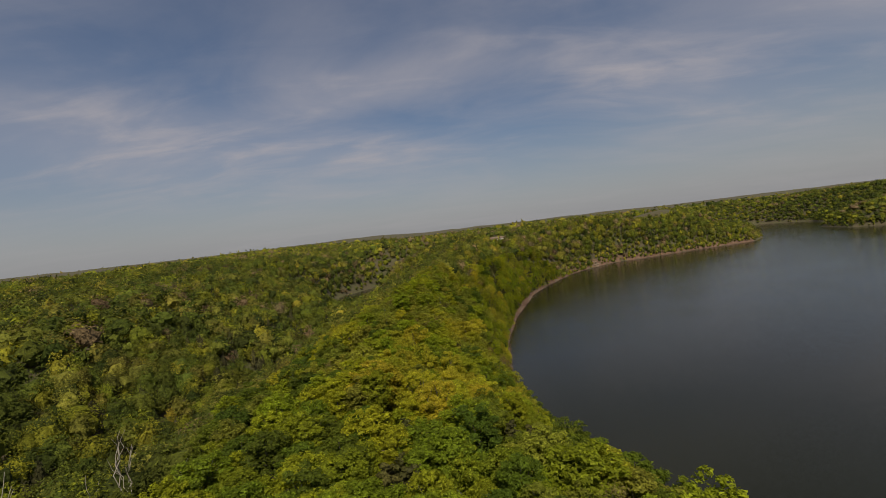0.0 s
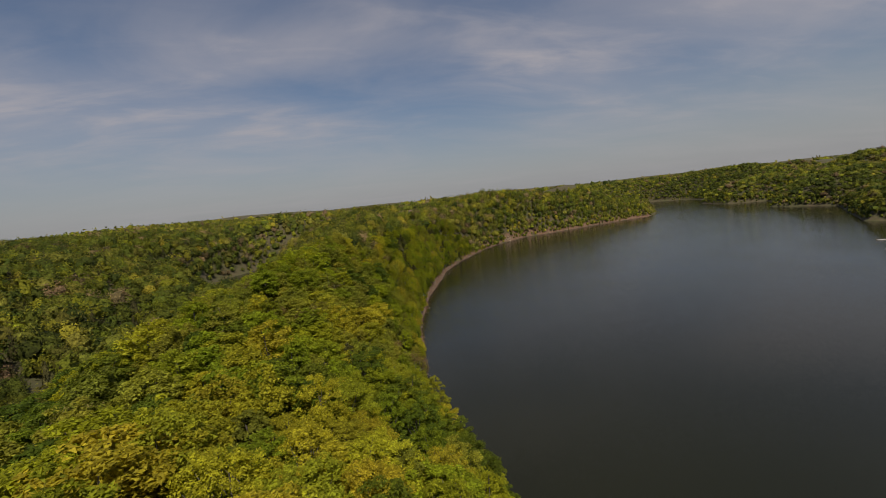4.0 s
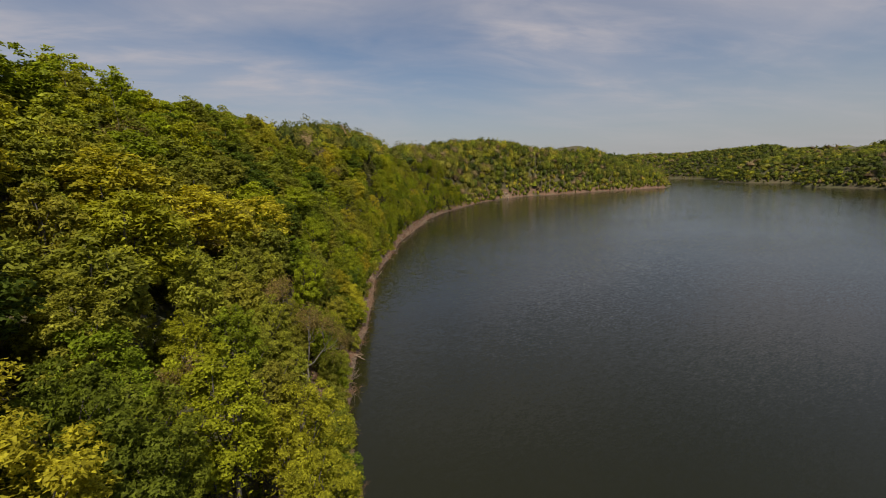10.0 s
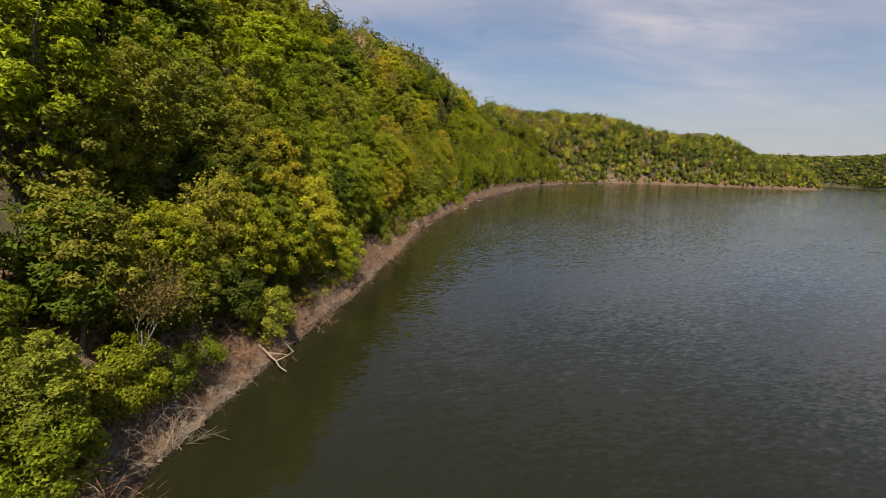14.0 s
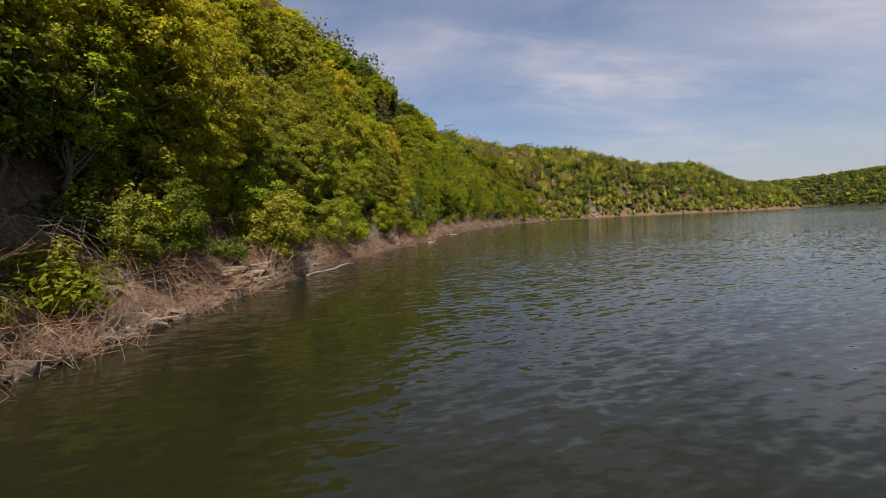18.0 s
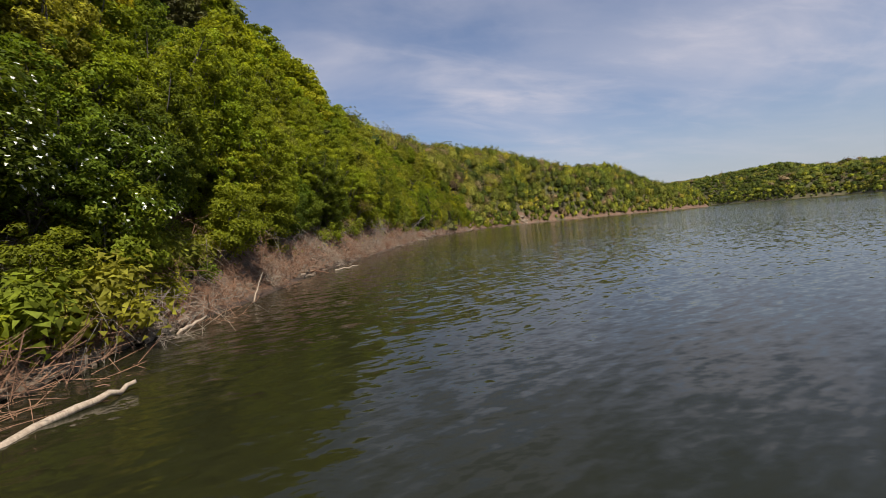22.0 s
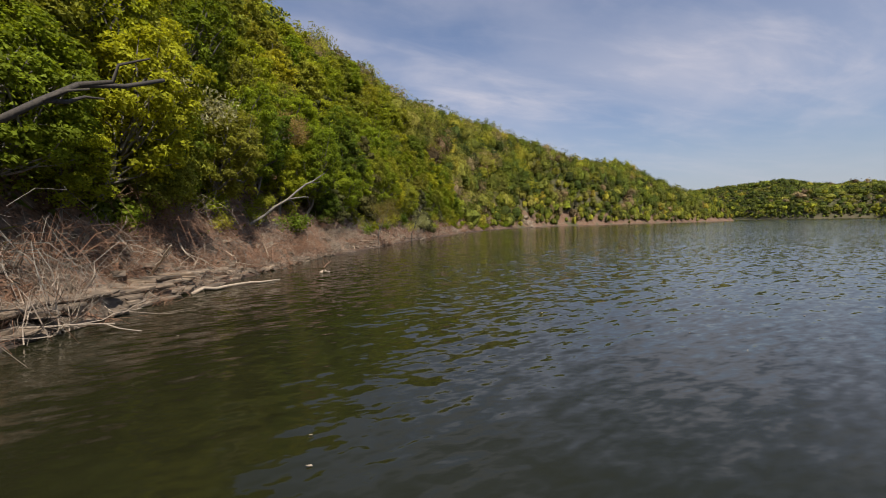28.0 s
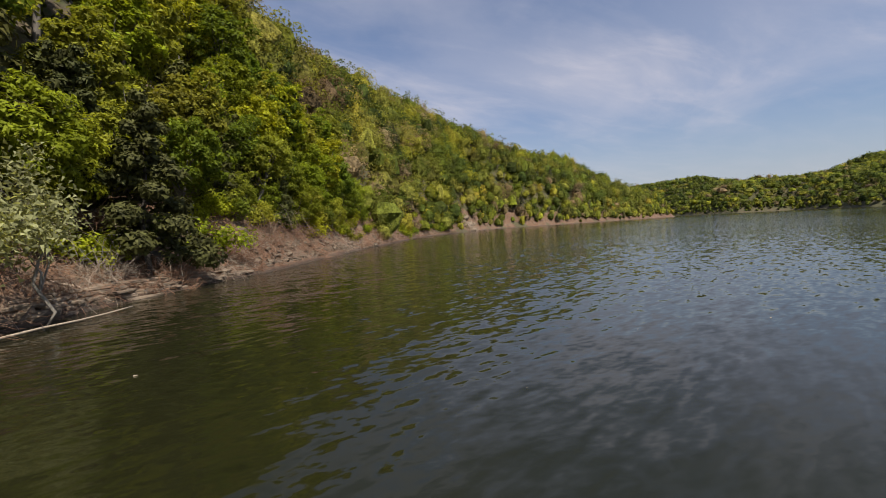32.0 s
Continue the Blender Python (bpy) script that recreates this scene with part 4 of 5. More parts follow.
grow("west_woods", "wooded hills to the west", -1300, -460, 100, 1300, 14.0,
     lambda x, y, z, d: (y > -0.75 * x - 300), 8, 1.4, 27, (1.3, 2.1), 0.0, sink=6.0, deep=0.4, low=0.1)
grow("far_woods", "distant wooded plateau reaching the horizon", -2300, 2300, 300, 3000, 42.0,
     lambda x, y, z, d: ~((x < 700) & (y < 1300) & (x > -1300)) & ~((x > 490) & (x < 1150) & (y < 1250)) & (y > 0.9 * np.abs(x) - 700), 5, 2.0, 26, (2.2, 3.2), 0.0, sink=16, deep=0.4)


# ---- the eroded bank, its stones, brush and driftwood ----
def shoreline(y0, y1, spacing):
    """Points along the west bank between two northings, with the way inland at each."""
    w = np.array(WEST, float)
    seg = np.hypot(*np.diff(w, axis=0).T)
    s = np.concatenate([[0], np.cumsum(seg)])
    t = np.arange(0, s[-1], spacing)
    x, y = np.interp(t, s, w[:, 0]), np.interp(t, s, w[:, 1])
    k = max(3, int(6 / spacing)) | 1
    ker = np.ones(k) / k
    xs, ys = np.convolve(np.pad(x, k // 2, "edge"), ker, "valid"), np.convolve(np.pad(y, k // 2, "edge"), ker, "valid")
    dx, dy = np.gradient(xs), np.gradient(ys)
    n = np.hypot(dx, dy)
    ok = (ys >= y0) & (ys <= y1) & (t < 1800)
    return xs[ok], ys[ok], (-dy / n)[ok], (dx / n)[ok]


def build_bank():
    """A strip of clay, litter and bedded stone that lies on the foot of the slope."""
    x, y, nx, ny = shoreline(130, 722, 0.7)
    off = np.array([-2.2, -1.2, -0.5, 0.0, 0.35, 0.7, 1.05, 1.4, 1.75, 2.1, 2.5, 2.9, 3.3, 3.8, 4.4, 5.1, 5.9, 6.8, 7.8])
    X, Y = x[:, None] + nx[:, None] * off, y[:, None] + ny[:, None] * off
    Z, d = ground(X, Y)
    lumps = (lattice(X, Y, 1.6, 31) - 0.5) * 0.55 + (lattice(X, Y, 0.7, 32) - 0.5) * 0.28
    Zb = Z + lumps * step(-0.5, 1.0, d)
    beds = 0.30
    q = Zb / beds
    stepped = (np.floor(q) + step(0.62, 1.0, q - np.floor(q))) * beds
    ledge = step(0.42, 0.6, lattice(X, Y, 14, 33)) * step(3.4, 1.6, Zb)
    Zb = Zb + (stepped - Zb) * ledge
    edge = step(7.8, 6.0, off)[None]
    Zb = Z + (Zb - Z + 0.22) * edge - 0.5 * (1 - edge)
    m, k = X.shape
    v = np.stack([X.ravel(), Y.ravel(), Zb.ravel()], 1)
    i = (np.arange(m - 1)[:, None] * k + np.arange(k - 1)[None]).ravel()
    f = np.stack([i, i + k, i + k + 1, i + 1], 1)[:, ::-1]
    ob = new("bank", mesh_object("bank", v, f, BANK_SOIL))
    return tagged(ob, "eroded lake bank of brown litter, clay and bedded limestone", "bank", kind="structure")


bank = build_bank()


def slab(g, long, wide, thick):
    """A broken flat stone: an uneven many-sided outline, chipped along the upper edge."""
    n = int(g.integers(6, 9))
    a = np.sort(np.linspace(0, 2 * np.pi, n, endpoint=False) + g.uniform(-0.25, 0.25, n))
    r = g.uniform(0.75, 1.1, n)
    ox, oy = np.cos(a) * r * long, np.sin(a) * r * wide
    low = np.stack([ox, oy, np.full(n, -thick)], 1)
    mid = np.stack([ox * 1.02, oy * 1.02, thick * g.uniform(0.2, 0.5, n)], 1)
    top = np.stack([ox * 0.88, oy * 0.88, thick * g.uniform(0.75, 1.1, n)], 1)
    bm = bmesh.new()
    rings = [[bm.verts.new(p) for p in ring] for ring in (low, mid, top)]
    for lo, hi in zip(rings, rings[1:]):
        for i in range(n):
            bm.faces.new((lo[i], lo[(i + 1) % n], hi[(i + 1) % n], hi[i]))
    bm.faces.new(rings[-1])
    bm.faces.new(rings[0][::-1])
    me = bpy.data.meshes.new("stone")
    bm.to_mesh(me)
    bm.free()
    me.materials.append(ROCK)
    return me


SLABS = [slab(np.random.default_rng(300 + i), 0.7, 0.5, 0.12 + 0.03 * (i % 4)) for i in range(7)]
WALL_X, WALL_Y, IN_X, IN_Y = shoreline(128, 640, 0.25)


def along(y):
    """Index on the shoreline for a northing."""
    return int(np.argmin(np.abs(WALL_Y - y)))


def on_bank(y, inland):
    """A place so many metres inland from the shore at that northing, on the bank's surface."""
    i = along(y)
    x2, y2 = WALL_X[i] + IN_X[i] * inland, WALL_Y[i] + IN_Y[i] * inland
    z2, _ = ground(np.array([x2]), np.array([y2]))
    return x2, y2, max(float(z2[0]), -0.05)


def brush_shape(g, stems, height):
    """A leafless bush: many thin crooked stems that fork."""
    out = []
    for _ in range(stems):
        az, tilt = g.uniform(0, 6.28), g.uniform(0.15, 1.35)
        w = np.array([math.cos(az) * math.sin(tilt), math.sin(az) * math.sin(tilt), math.cos(tilt)])
        ln = height * g.uniform(0.5, 1.1)
        s0 = np.array([g.normal() * 0.34, g.normal() * 0.34, -0.15])
        out.append(tube(bent(s0, s0 + w * ln, g, 3, 0.13), [0.014, 0.010, 0.005], 3))
        for _ in range(4):
            p = s0 + w * ln * g.uniform(0.25, 0.95)
            w2 = unit(w + g.normal(size=3) * 0.65)
            out.append(tube(bent(p, p + w2 * ln * g.uniform(0.22, 0.5), g, 2, 0), [0.008, 0.0035], 3))
    return join(out)


BRUSH = [mesh_object("brush", *brush_shape(np.random.default_rng(400 + i), 46, 1.1 + 0.2 * i), (TWIG, TWIG, GREY_TWIG, TWIG, TWIG)[i]) for i in range(5)]
for n in range(296):
    y = 178 + 365 * (n + rng.uniform(0, 1)) / 296
    x2, y2, z2 = on_bank(y, rng.uniform(-0.1, 1.0) ** 2 * 3.8)
    ob = new("brush", BRUSH[int(rng.integers(5))])
    s = rng.uniform(0.6, 1.55) * (1 - 0.22 * float(step(405, 440, y)))
    ob.matrix_basis = Matrix.Translation((x2, y2, z2 + 0.1)) @ Euler((rng.uniform(-0.2, 0.2), rng.uniform(0.0, 0.6), rng.uniform(0, 6.28))).to_matrix().to_4x4() @ Matrix.Diagonal((s, s, s * 0.85, 1))
    tagged(ob, "leafless brown brush growing on the eroded bank", "brush", "brush along the bank")


def bramble_shape(g, canes):
    """A tangle of long bare canes that arch over and droop to one side."""
    out = []
    for _ in range(canes):
        az = g.normal() * 1.0
        ln, up = g.uniform(1.0, 3.4), g.uniform(0.3, 1.4)
        s0 = np.array([g.normal() * 0.6, g.normal() * 1.0, -0.1])
        t = np.linspace(0, 1, 5)[:, None]
        way = np.array([[math.cos(az), math.sin(az), 0]])
        path = s0 + way * ln * t + np.array([[0, 0, 1.0]]) * (up * np.sin(np.pi * t * 0.85) - 0.55 * ln * t ** 2) + g.normal(size=(5, 3)) * 0.06
        out.append(tube(path, np.linspace(0.013, 0.005, 5), 3))
        for _ in range(3):
            p = path[int(g.integers(1, 4))]
            w2 = unit(np.array([math.cos(az), math.sin(az), 0.2]) + g.normal(size=3) * 0.7)
            out.append(tube(bent(p, p + w2 * g.uniform(0.3, 0.9), g, 2, 0), [0.007, 0.0035], 3))
    return join(out)


BRAMBLE = [mesh_object("bramble", *bramble_shape(np.random.default_rng(450 + i), 28), [TWIG, GREY_TWIG, TWIG, MID_BARK][i % 4]) for i in range(4)]
for n in range(298):
    y = 182 + 335 * (n + rng.uniform(0, 1)) / 298
    i = along(y)
    x2, y2, z2 = on_bank(y, rng.uniform(0.8, 3.8))
    ob = new("bramble", BRAMBLE[int(rng.integers(4))])
    s = rng.uniform(0.5, 1.1)
    out_to_lake = math.atan2(-IN_Y[i], -IN_X[i]) + rng.normal() * 0.5
    ob.matrix_basis = Matrix.Translation((x2, y2, z2 + 0.15)) @ Euler((0, 0, out_to_lake)).to_matrix().to_4x4() @ Matrix.Diagonal((s, s, s, 1))
    tagged(ob, "tangle of bare arching canes drooping towards the water", "brush", "brambles along the bank")


def fallen_limb_shape(g, length):
    """A dead forked limb lying on its side, its twigs fanned out flat."""
    out, tips = [], []
    branching(g, np.zeros(3), unit(np.array([1.0, g.normal() * 0.1, 0.06])), length * 0.42, length * 0.011, 3, out, tips, 5, 0.46)
    v, f = grown(out)
    v[:, 2] = 0.08 + v[:, 2] * 0.42
    return v, f


DEAD_LIMBS = [mesh_object("fallen_limb", *fallen_limb_shape(np.random.default_rng(470 + i), 3.2 + 0.5 * i), (GREY_TWIG, TWIG, DRIFT, GREY_TWIG)[i % 4], smooth=True) for i in range(6)]
for n in range(110):
    y = 186 + 345 * (n + rng.uniform(0, 1)) / 110
    i = along(y)
    inland = rng.uniform(0.2, 2.8)
    x2, y2, z2 = on_bank(y, inland)
    ob = new("fallen_limb", DEAD_LIMBS[int(rng.integers(6))])
    s = rng.uniform(0.55, 1.15)
    heading = math.atan2(-IN_Y[i], -IN_X[i]) + rng.choice([-1, 1]) * rng.uniform(0.1, 1.5)
    down = 0.50 * math.cos(heading - math.atan2(-IN_Y[i], -IN_X[i])) * min(1.0, inland / 1.5)
    ob.matrix_basis = Matrix.Translation((x2, y2, z2 + 0.25)) @ Euler((0, 0, heading)).to_matrix().to_4x4() @ Euler((rng.normal() * 0.2, down, 0)).to_matrix().to_4x4() @ Matrix.Diagonal((s, s, s, 1))
    tagged(ob, "dead forked limb lying on the eroded bank", "branch", "fallen limbs along the bank")


def bush_shape(g, leaves, size):
    out, c = [], []
    for _ in range(9):
        az, el = g.uniform(0, 6.28), g.uniform(0.35, 1.3)
        w = np.array([math.cos(az) * math.cos(el), math.sin(az) * math.cos(el), math.sin(el)]) * g.uniform(0.8, 1.7)
        out.append(tube(bent((0, 0, -0.3), w, g, 3, 0.08), [0.03, 0.018, 0.006], 3))
        c.append(w)
    c = np.array(c)
    which = g.choice(len(c), leaves)
    way = unit(g.normal(size=(leaves, 3)))
    p = c[which] + way * g.uniform(0.15, 0.75, (leaves, 1))
    return join(out), sprays(p, unit(way + g.normal(size=(leaves, 3)) * 0.4 + np.array([0, 0, 0.5])), size, size * 0.6, g)


BUSHES = []
for i, colour in enumerate(("green", "olive", "deep", "olive", "green")):
    (wv, wf), (lv, lf, lp) = bush_shape(np.random.default_rng(500 + i), 1500, 0.100)
    top = tagged(new("bush"), "young leafy bush leaning over the bank", "bush", "bushes along the bank")
    for nm, vv, ff, mat, pp in (("branchwork", wv, wf, TWIG, None), ("foliage", lv, lf, LEAF[colour], lp)):
        ob = new(nm, mesh_object(nm, vv, ff, mat, puff=pp))
        ob.parent = top
    BUSHES.append(top)
for n in range(290):
    y = 140 + 480 * (n + rng.uniform(0, 1)) / 290
    i = along(y)
    x2, y2, z2 = on_bank(y, rng.uniform(1.2, 4.2) * (0.3 + 0.7 * float(step(196, 212, y))) + 1.3 * float(step(330, 370, y)) * float(step(480, 450, y)))
    s = rng.uniform(0.7, 1.5)
    m = Matrix.Translation((x2, y2, z2)) @ Euler((0, rng.uniform(0.1, 0.5), rng.uniform(0, 6.28))).to_matrix().to_4x4() @ Matrix.Diagonal((s, s, s * 0.9, 1))
    if n < 5:
        BUSHES[n].matrix_basis = m
    else:
        src = BUSHES[n % 5]
        keep = src.scale.copy()
        src.scale = (1, 1, 1)
        copy_thing(src, m)
        src.scale = keep

# stones: broken plates strewn on the slope and just above the water, more where the beds crop out
for n in range(130):
    y = 180 + 350 * rng.uniform() ** 0.9
    q = float(lattice(np.array(float(WALL_X[along(y)])), np.array(y), 14, 33))
    inland = rng.uniform(0.0, 1.0) ** 1.5 * (1.0 + 2.2 * q)
    x2, y2, z2 = on_bank(y, inland)
    i = along(y)
    ob = new("stone", SLABS[int(rng.integers(7))])
    s = rng.uniform(0.25, 0.9) * (0.5 + 0.7 * q)
    turn = math.atan2(IN_X[i], -IN_Y[i]) + rng.normal() * 0.7
    ob.matrix_basis = Matrix.Translation((x2, y2, max(z2, 0.0) + 0.16)) @ Euler((rng.normal() * 0.22, rng.normal() * 0.22, turn)).to_matrix().to_4x4() @ Matrix.Diagonal((s * 1.4, s, s * 0.7, 1))
    ob.parent = bank


def ledge_plate(g, half):
    """A length of one limestone bed: a thin plate with a ragged front edge and a worn upper rim."""
    n = int(half * 5)
    xs = np.linspace(-half, half, n)
    front = -0.55 + g.uniform(-0.13, 0.13, n) + 0.10 * np.sin(xs * 2.3 + g.uniform(0, 6))
    thick = g.uniform(0.055, 0.10)
    rows = [(front + 0.05, -thick), (front, -thick * 0.4), (front + g.uniform(0, 0.02, n), thick * 0.6), (front + 0.06 + g.uniform(0, 0.05, n), thick + g.uniform(-0.02, 0.01, n)), (np.full(n, 0.75), np.full(n, thick))]
    v = np.concatenate([np.stack([xs + (0.03 * g.normal(size=n) if k < 4 else 0), yy, np.broadcast_to(zz, (n,))], 1) for k, (yy, zz) in enumerate(rows)])
    i = (np.arange(len(rows) - 1)[:, None] * n + np.arange(n - 1)[None]).ravel()
    f = [tuple(q) for q in np.stack([i, i + 1, i + n + 1, i + n], 1)]
    # close the back, the underside and the ends
    m, top = len(v), (len(rows) - 1) * n
    back = v[top:top + n] * np.array([1, 1, 0]) + np.array([0, 0, -thick])
    v = np.concatenate([v, back])
    for k in range(n - 1):
        f.append((top + k, top + k + 1, m + k + 1, m + k))
        f.append((m + k, m + k + 1, k + 1, k))
    for e in (0, n - 1):
        ring = [r * n + e for r in range(len(rows))] + [m + e]
        f.append(tuple(ring if e == 0 else ring[::-1]))
    me = bpy.data.meshes.new("stone")
    me.from_pydata([tuple(p) for p in v], [], f)
    me.materials.append(ROCK)
    me.update()
    return me


PLATES = [ledge_plate(np.random.default_rng(330 + i), 0.7 + 0.25 * (i % 5)) for i in range(10)]
# bedded ledges: courses of plates, each set back unevenly from the one below
for y0, y1, courses in ((203, 210, 3), (274, 294, 8), (311, 323, 5), (343, 353, 4), (367, 379, 4), (407, 415, 4), (422, 437, 5), (459, 474, 6), (482, 504, 5)):
    for c in range(courses):
        y = y0 + rng.uniform(0, 1.5)
        while y < y1 - c * 0.5:
            i = along(y)
            x2, y2, _ = on_bank(y, 0.34 + 0.11 * c + rng.uniform(-0.16, 0.24))
            k = int(rng.integers(10))
            ob = new("stone", PLATES[k])
            wide = rng.uniform(0.45, 1.15)
            turn = math.atan2(IN_Y[i], IN_X[i]) - math.pi / 2 + rng.normal() * 0.16
            ob.matrix_basis = Matrix.Translation((x2, y2, 0.06 + 0.17 * c + rng.uniform(-0.02, 0.02))) @ Euler((rng.normal() * 0.025, rng.normal() * 0.02, turn)).to_matrix().to_4x4() @ Matrix.Diagonal((wide, rng.uniform(0.8, 1.3), rng.uniform(0.8, 1.25), 1))
            ob.parent = bank
            y += (0.7 + 0.25 * (k % 5)) * 2 * wide * rng.uniform(0.85, 1.6) * 0.9


def rubble():
    g = np.random.default_rng(77)
    cube = np.array([(-1, -1, -1), (1, -1, -1), (1, 1, -1), (-1, 1, -1), (-1, -1, 1), (1, -1, 1), (1, 1, 1), (-1, 1, 1)], float)
    quads = np.array([(0, 3, 2, 1), (4, 5, 6, 7), (0, 1, 5, 4), (1, 2, 6, 5), (2, 3, 7, 6), (3, 0, 4, 7)])
    pieces = []
    for _ in range(5200):
        y = g.uniform(178, 540)
        x2, y2, z2 = on_bank(y, g.uniform(-0.3, 1.0) ** 2 * 3.2)
        s = 0.05 + 0.24 * g.uniform() ** 2
        v = (cube * np.array([1.4, 1.0, 0.55]) + g.uniform(-0.35, 0.35, (8, 3))) * s
        r = np.array(Euler((g.normal() * 0.3, g.normal() * 0.3, g.uniform(0, 6.28))).to_matrix())
        pieces.append((v @ r.T + np.array([x2, y2, z2 + 0.16]), quads))
    v, f = join(pieces)
    tagged(new("rubble", mesh_object("rubble", v, f, ROCK)), "small broken limestone rubble strewn at the water's edge", "rubble", kind="stuff")


rubble()


def log_thing(name, label, points, radius, material=None, forks=(), floating=True):
    """A bare fallen limb along a crooked line, with stubs of side branches."""
    g = np.random.default_rng(int(abs(points[0][1]) * 10))
    pts = np.array(points, float)
    t = np.linspace(0, 1, 9)
    k = np.linspace(0, 1, len(pts))
    path = np.stack([np.interp(t, k, pts[:, j]) for j in range(3)], 1) + g.normal(size=(9, 3)) * radius * 0.5
    v, f = tube(path, np.linspace(radius, radius * 0.45, 9), 7)
    bm = bmesh.new()
    vs = [bm.verts.new(p) for p in v]
    for q in f:
        bm.faces.new([vs[i] for i in q])
    bm.faces.new(vs[:7][::-1])
    bm.faces.new(vs[-7:])
    me = bpy.data.meshes.new(name)
    bm.to_mesh(me)
    bm.free()
    me.materials.append(material or DRIFT)
    me.polygons.foreach_set("use_smooth", np.full(len(me.polygons), True))
    ob = tagged(new(name, me), label, "log" if "log" in name else "branch", "driftwood along the bank")
    for at, tip in forks:
        p0 = path[int(at * 8)]
        fv, ff = tube(bent(p0, p0 + np.array(tip, float), g, 4, 0.06), np.linspace(radius * 0.6, radius * 0.2, 4), 5)
        sub = new("side_branch", mesh_object("side_branch", fv, ff, material or DRIFT, smooth=True))
        sub.parent = ob
    return ob


# driftwood lying along the bank
for n in range(70):
    y = 182 + 350 * (n + rng.uniform(0, 1)) / 70
    x2, y2, z2 = on_bank(y, rng.uniform(-0.2, 2.6))
    i = along(y)
    az = math.atan2(IN_Y[i], IN_X[i]) + rng.choice([1.57, -1.57]) + rng.normal() * 0.6
    ln, r = rng.uniform(0.9, 3.2), rng.uniform(0.03, 0.08)
    x3, y3 = x2 + math.cos(az) * ln, y2 + math.sin(az) * ln
    z3 = max(float(ground(np.array([x3]), np.array([y3]))[0][0]), 0.0)
    log_thing("drift_branch", "bleached broken driftwood branch lying on the bank", [(x2, y2, z2 + 0.22), ((x2 + x3) / 2, (y2 + y3) / 2, (z2 + z3) / 2 + 0.30), (x3, y3, z3 + 0.20)], r, TWIG if n % 3 == 0 else DRIFT,
              [(0.6, (rng.normal() * 0.4, rng.normal() * 0.4, 0.35))])


def bank_litter():
    """Dead leaves and broken sticks strewn over the bank."""
    g = np.random.default_rng(83)
    n = 64000
    y = g.uniform(178, 545, n)
    i = np.searchsorted(np.maximum.accumulate(WALL_Y), y).clip(0, len(WALL_Y) - 1)
    inland = g.uniform(0.5, 6.5, n)
    x2, y2 = WALL_X[i] + IN_X[i] * inland, WALL_Y[i] + IN_Y[i] * inland
    z2, d2 = ground(x2, y2)
    p = np.stack([x2, y2, z2 + 0.30 + g.uniform(-0.12, 0.14, n)], 1)[d2 > 0.3]
    lean = np.stack([-IN_X[i], -IN_Y[i], np.full(n, 0.9)], 1)[d2 > 0.3]
    v, f, _ = sprays(p, unit(lean + g.normal(size=p.shape) * 0.5), 0.075, 0.05, g)
    tagged(new("leaf_litter", mesh_object("leaf_litter", v, f, [TWIG, BANK_SOIL], indices=g.integers(0, 2, len(f)))), "dead brown leaves strewn over the bank", "litter", kind="stuff")
    sticks = []
    for q, up in zip(p[::11], lean[::11]):
        w = unit(np.cross(up, g.normal(size=3)))
        ln = g.uniform(0.25, 1.1)
        r = g.uniform(0.006, 0.016)
        sticks.append(tube(bent(q - w * ln / 2, q + w * ln / 2 + np.array([0, 0, 0.05]), g, 3, 0.06), [r, r * 0.8, r * 0.5], 3))
    v, f = join(sticks)
    tagged(new("sticks", mesh_object("sticks", v, f, [TWIG, MID_BARK, DRIFT], indices=np.repeat(g.choice(3, len(sticks), p=[0.6, 0.28, 0.12]), 6))), "broken sticks strewn over the bank", "litter", kind="stuff")


bank_litter()


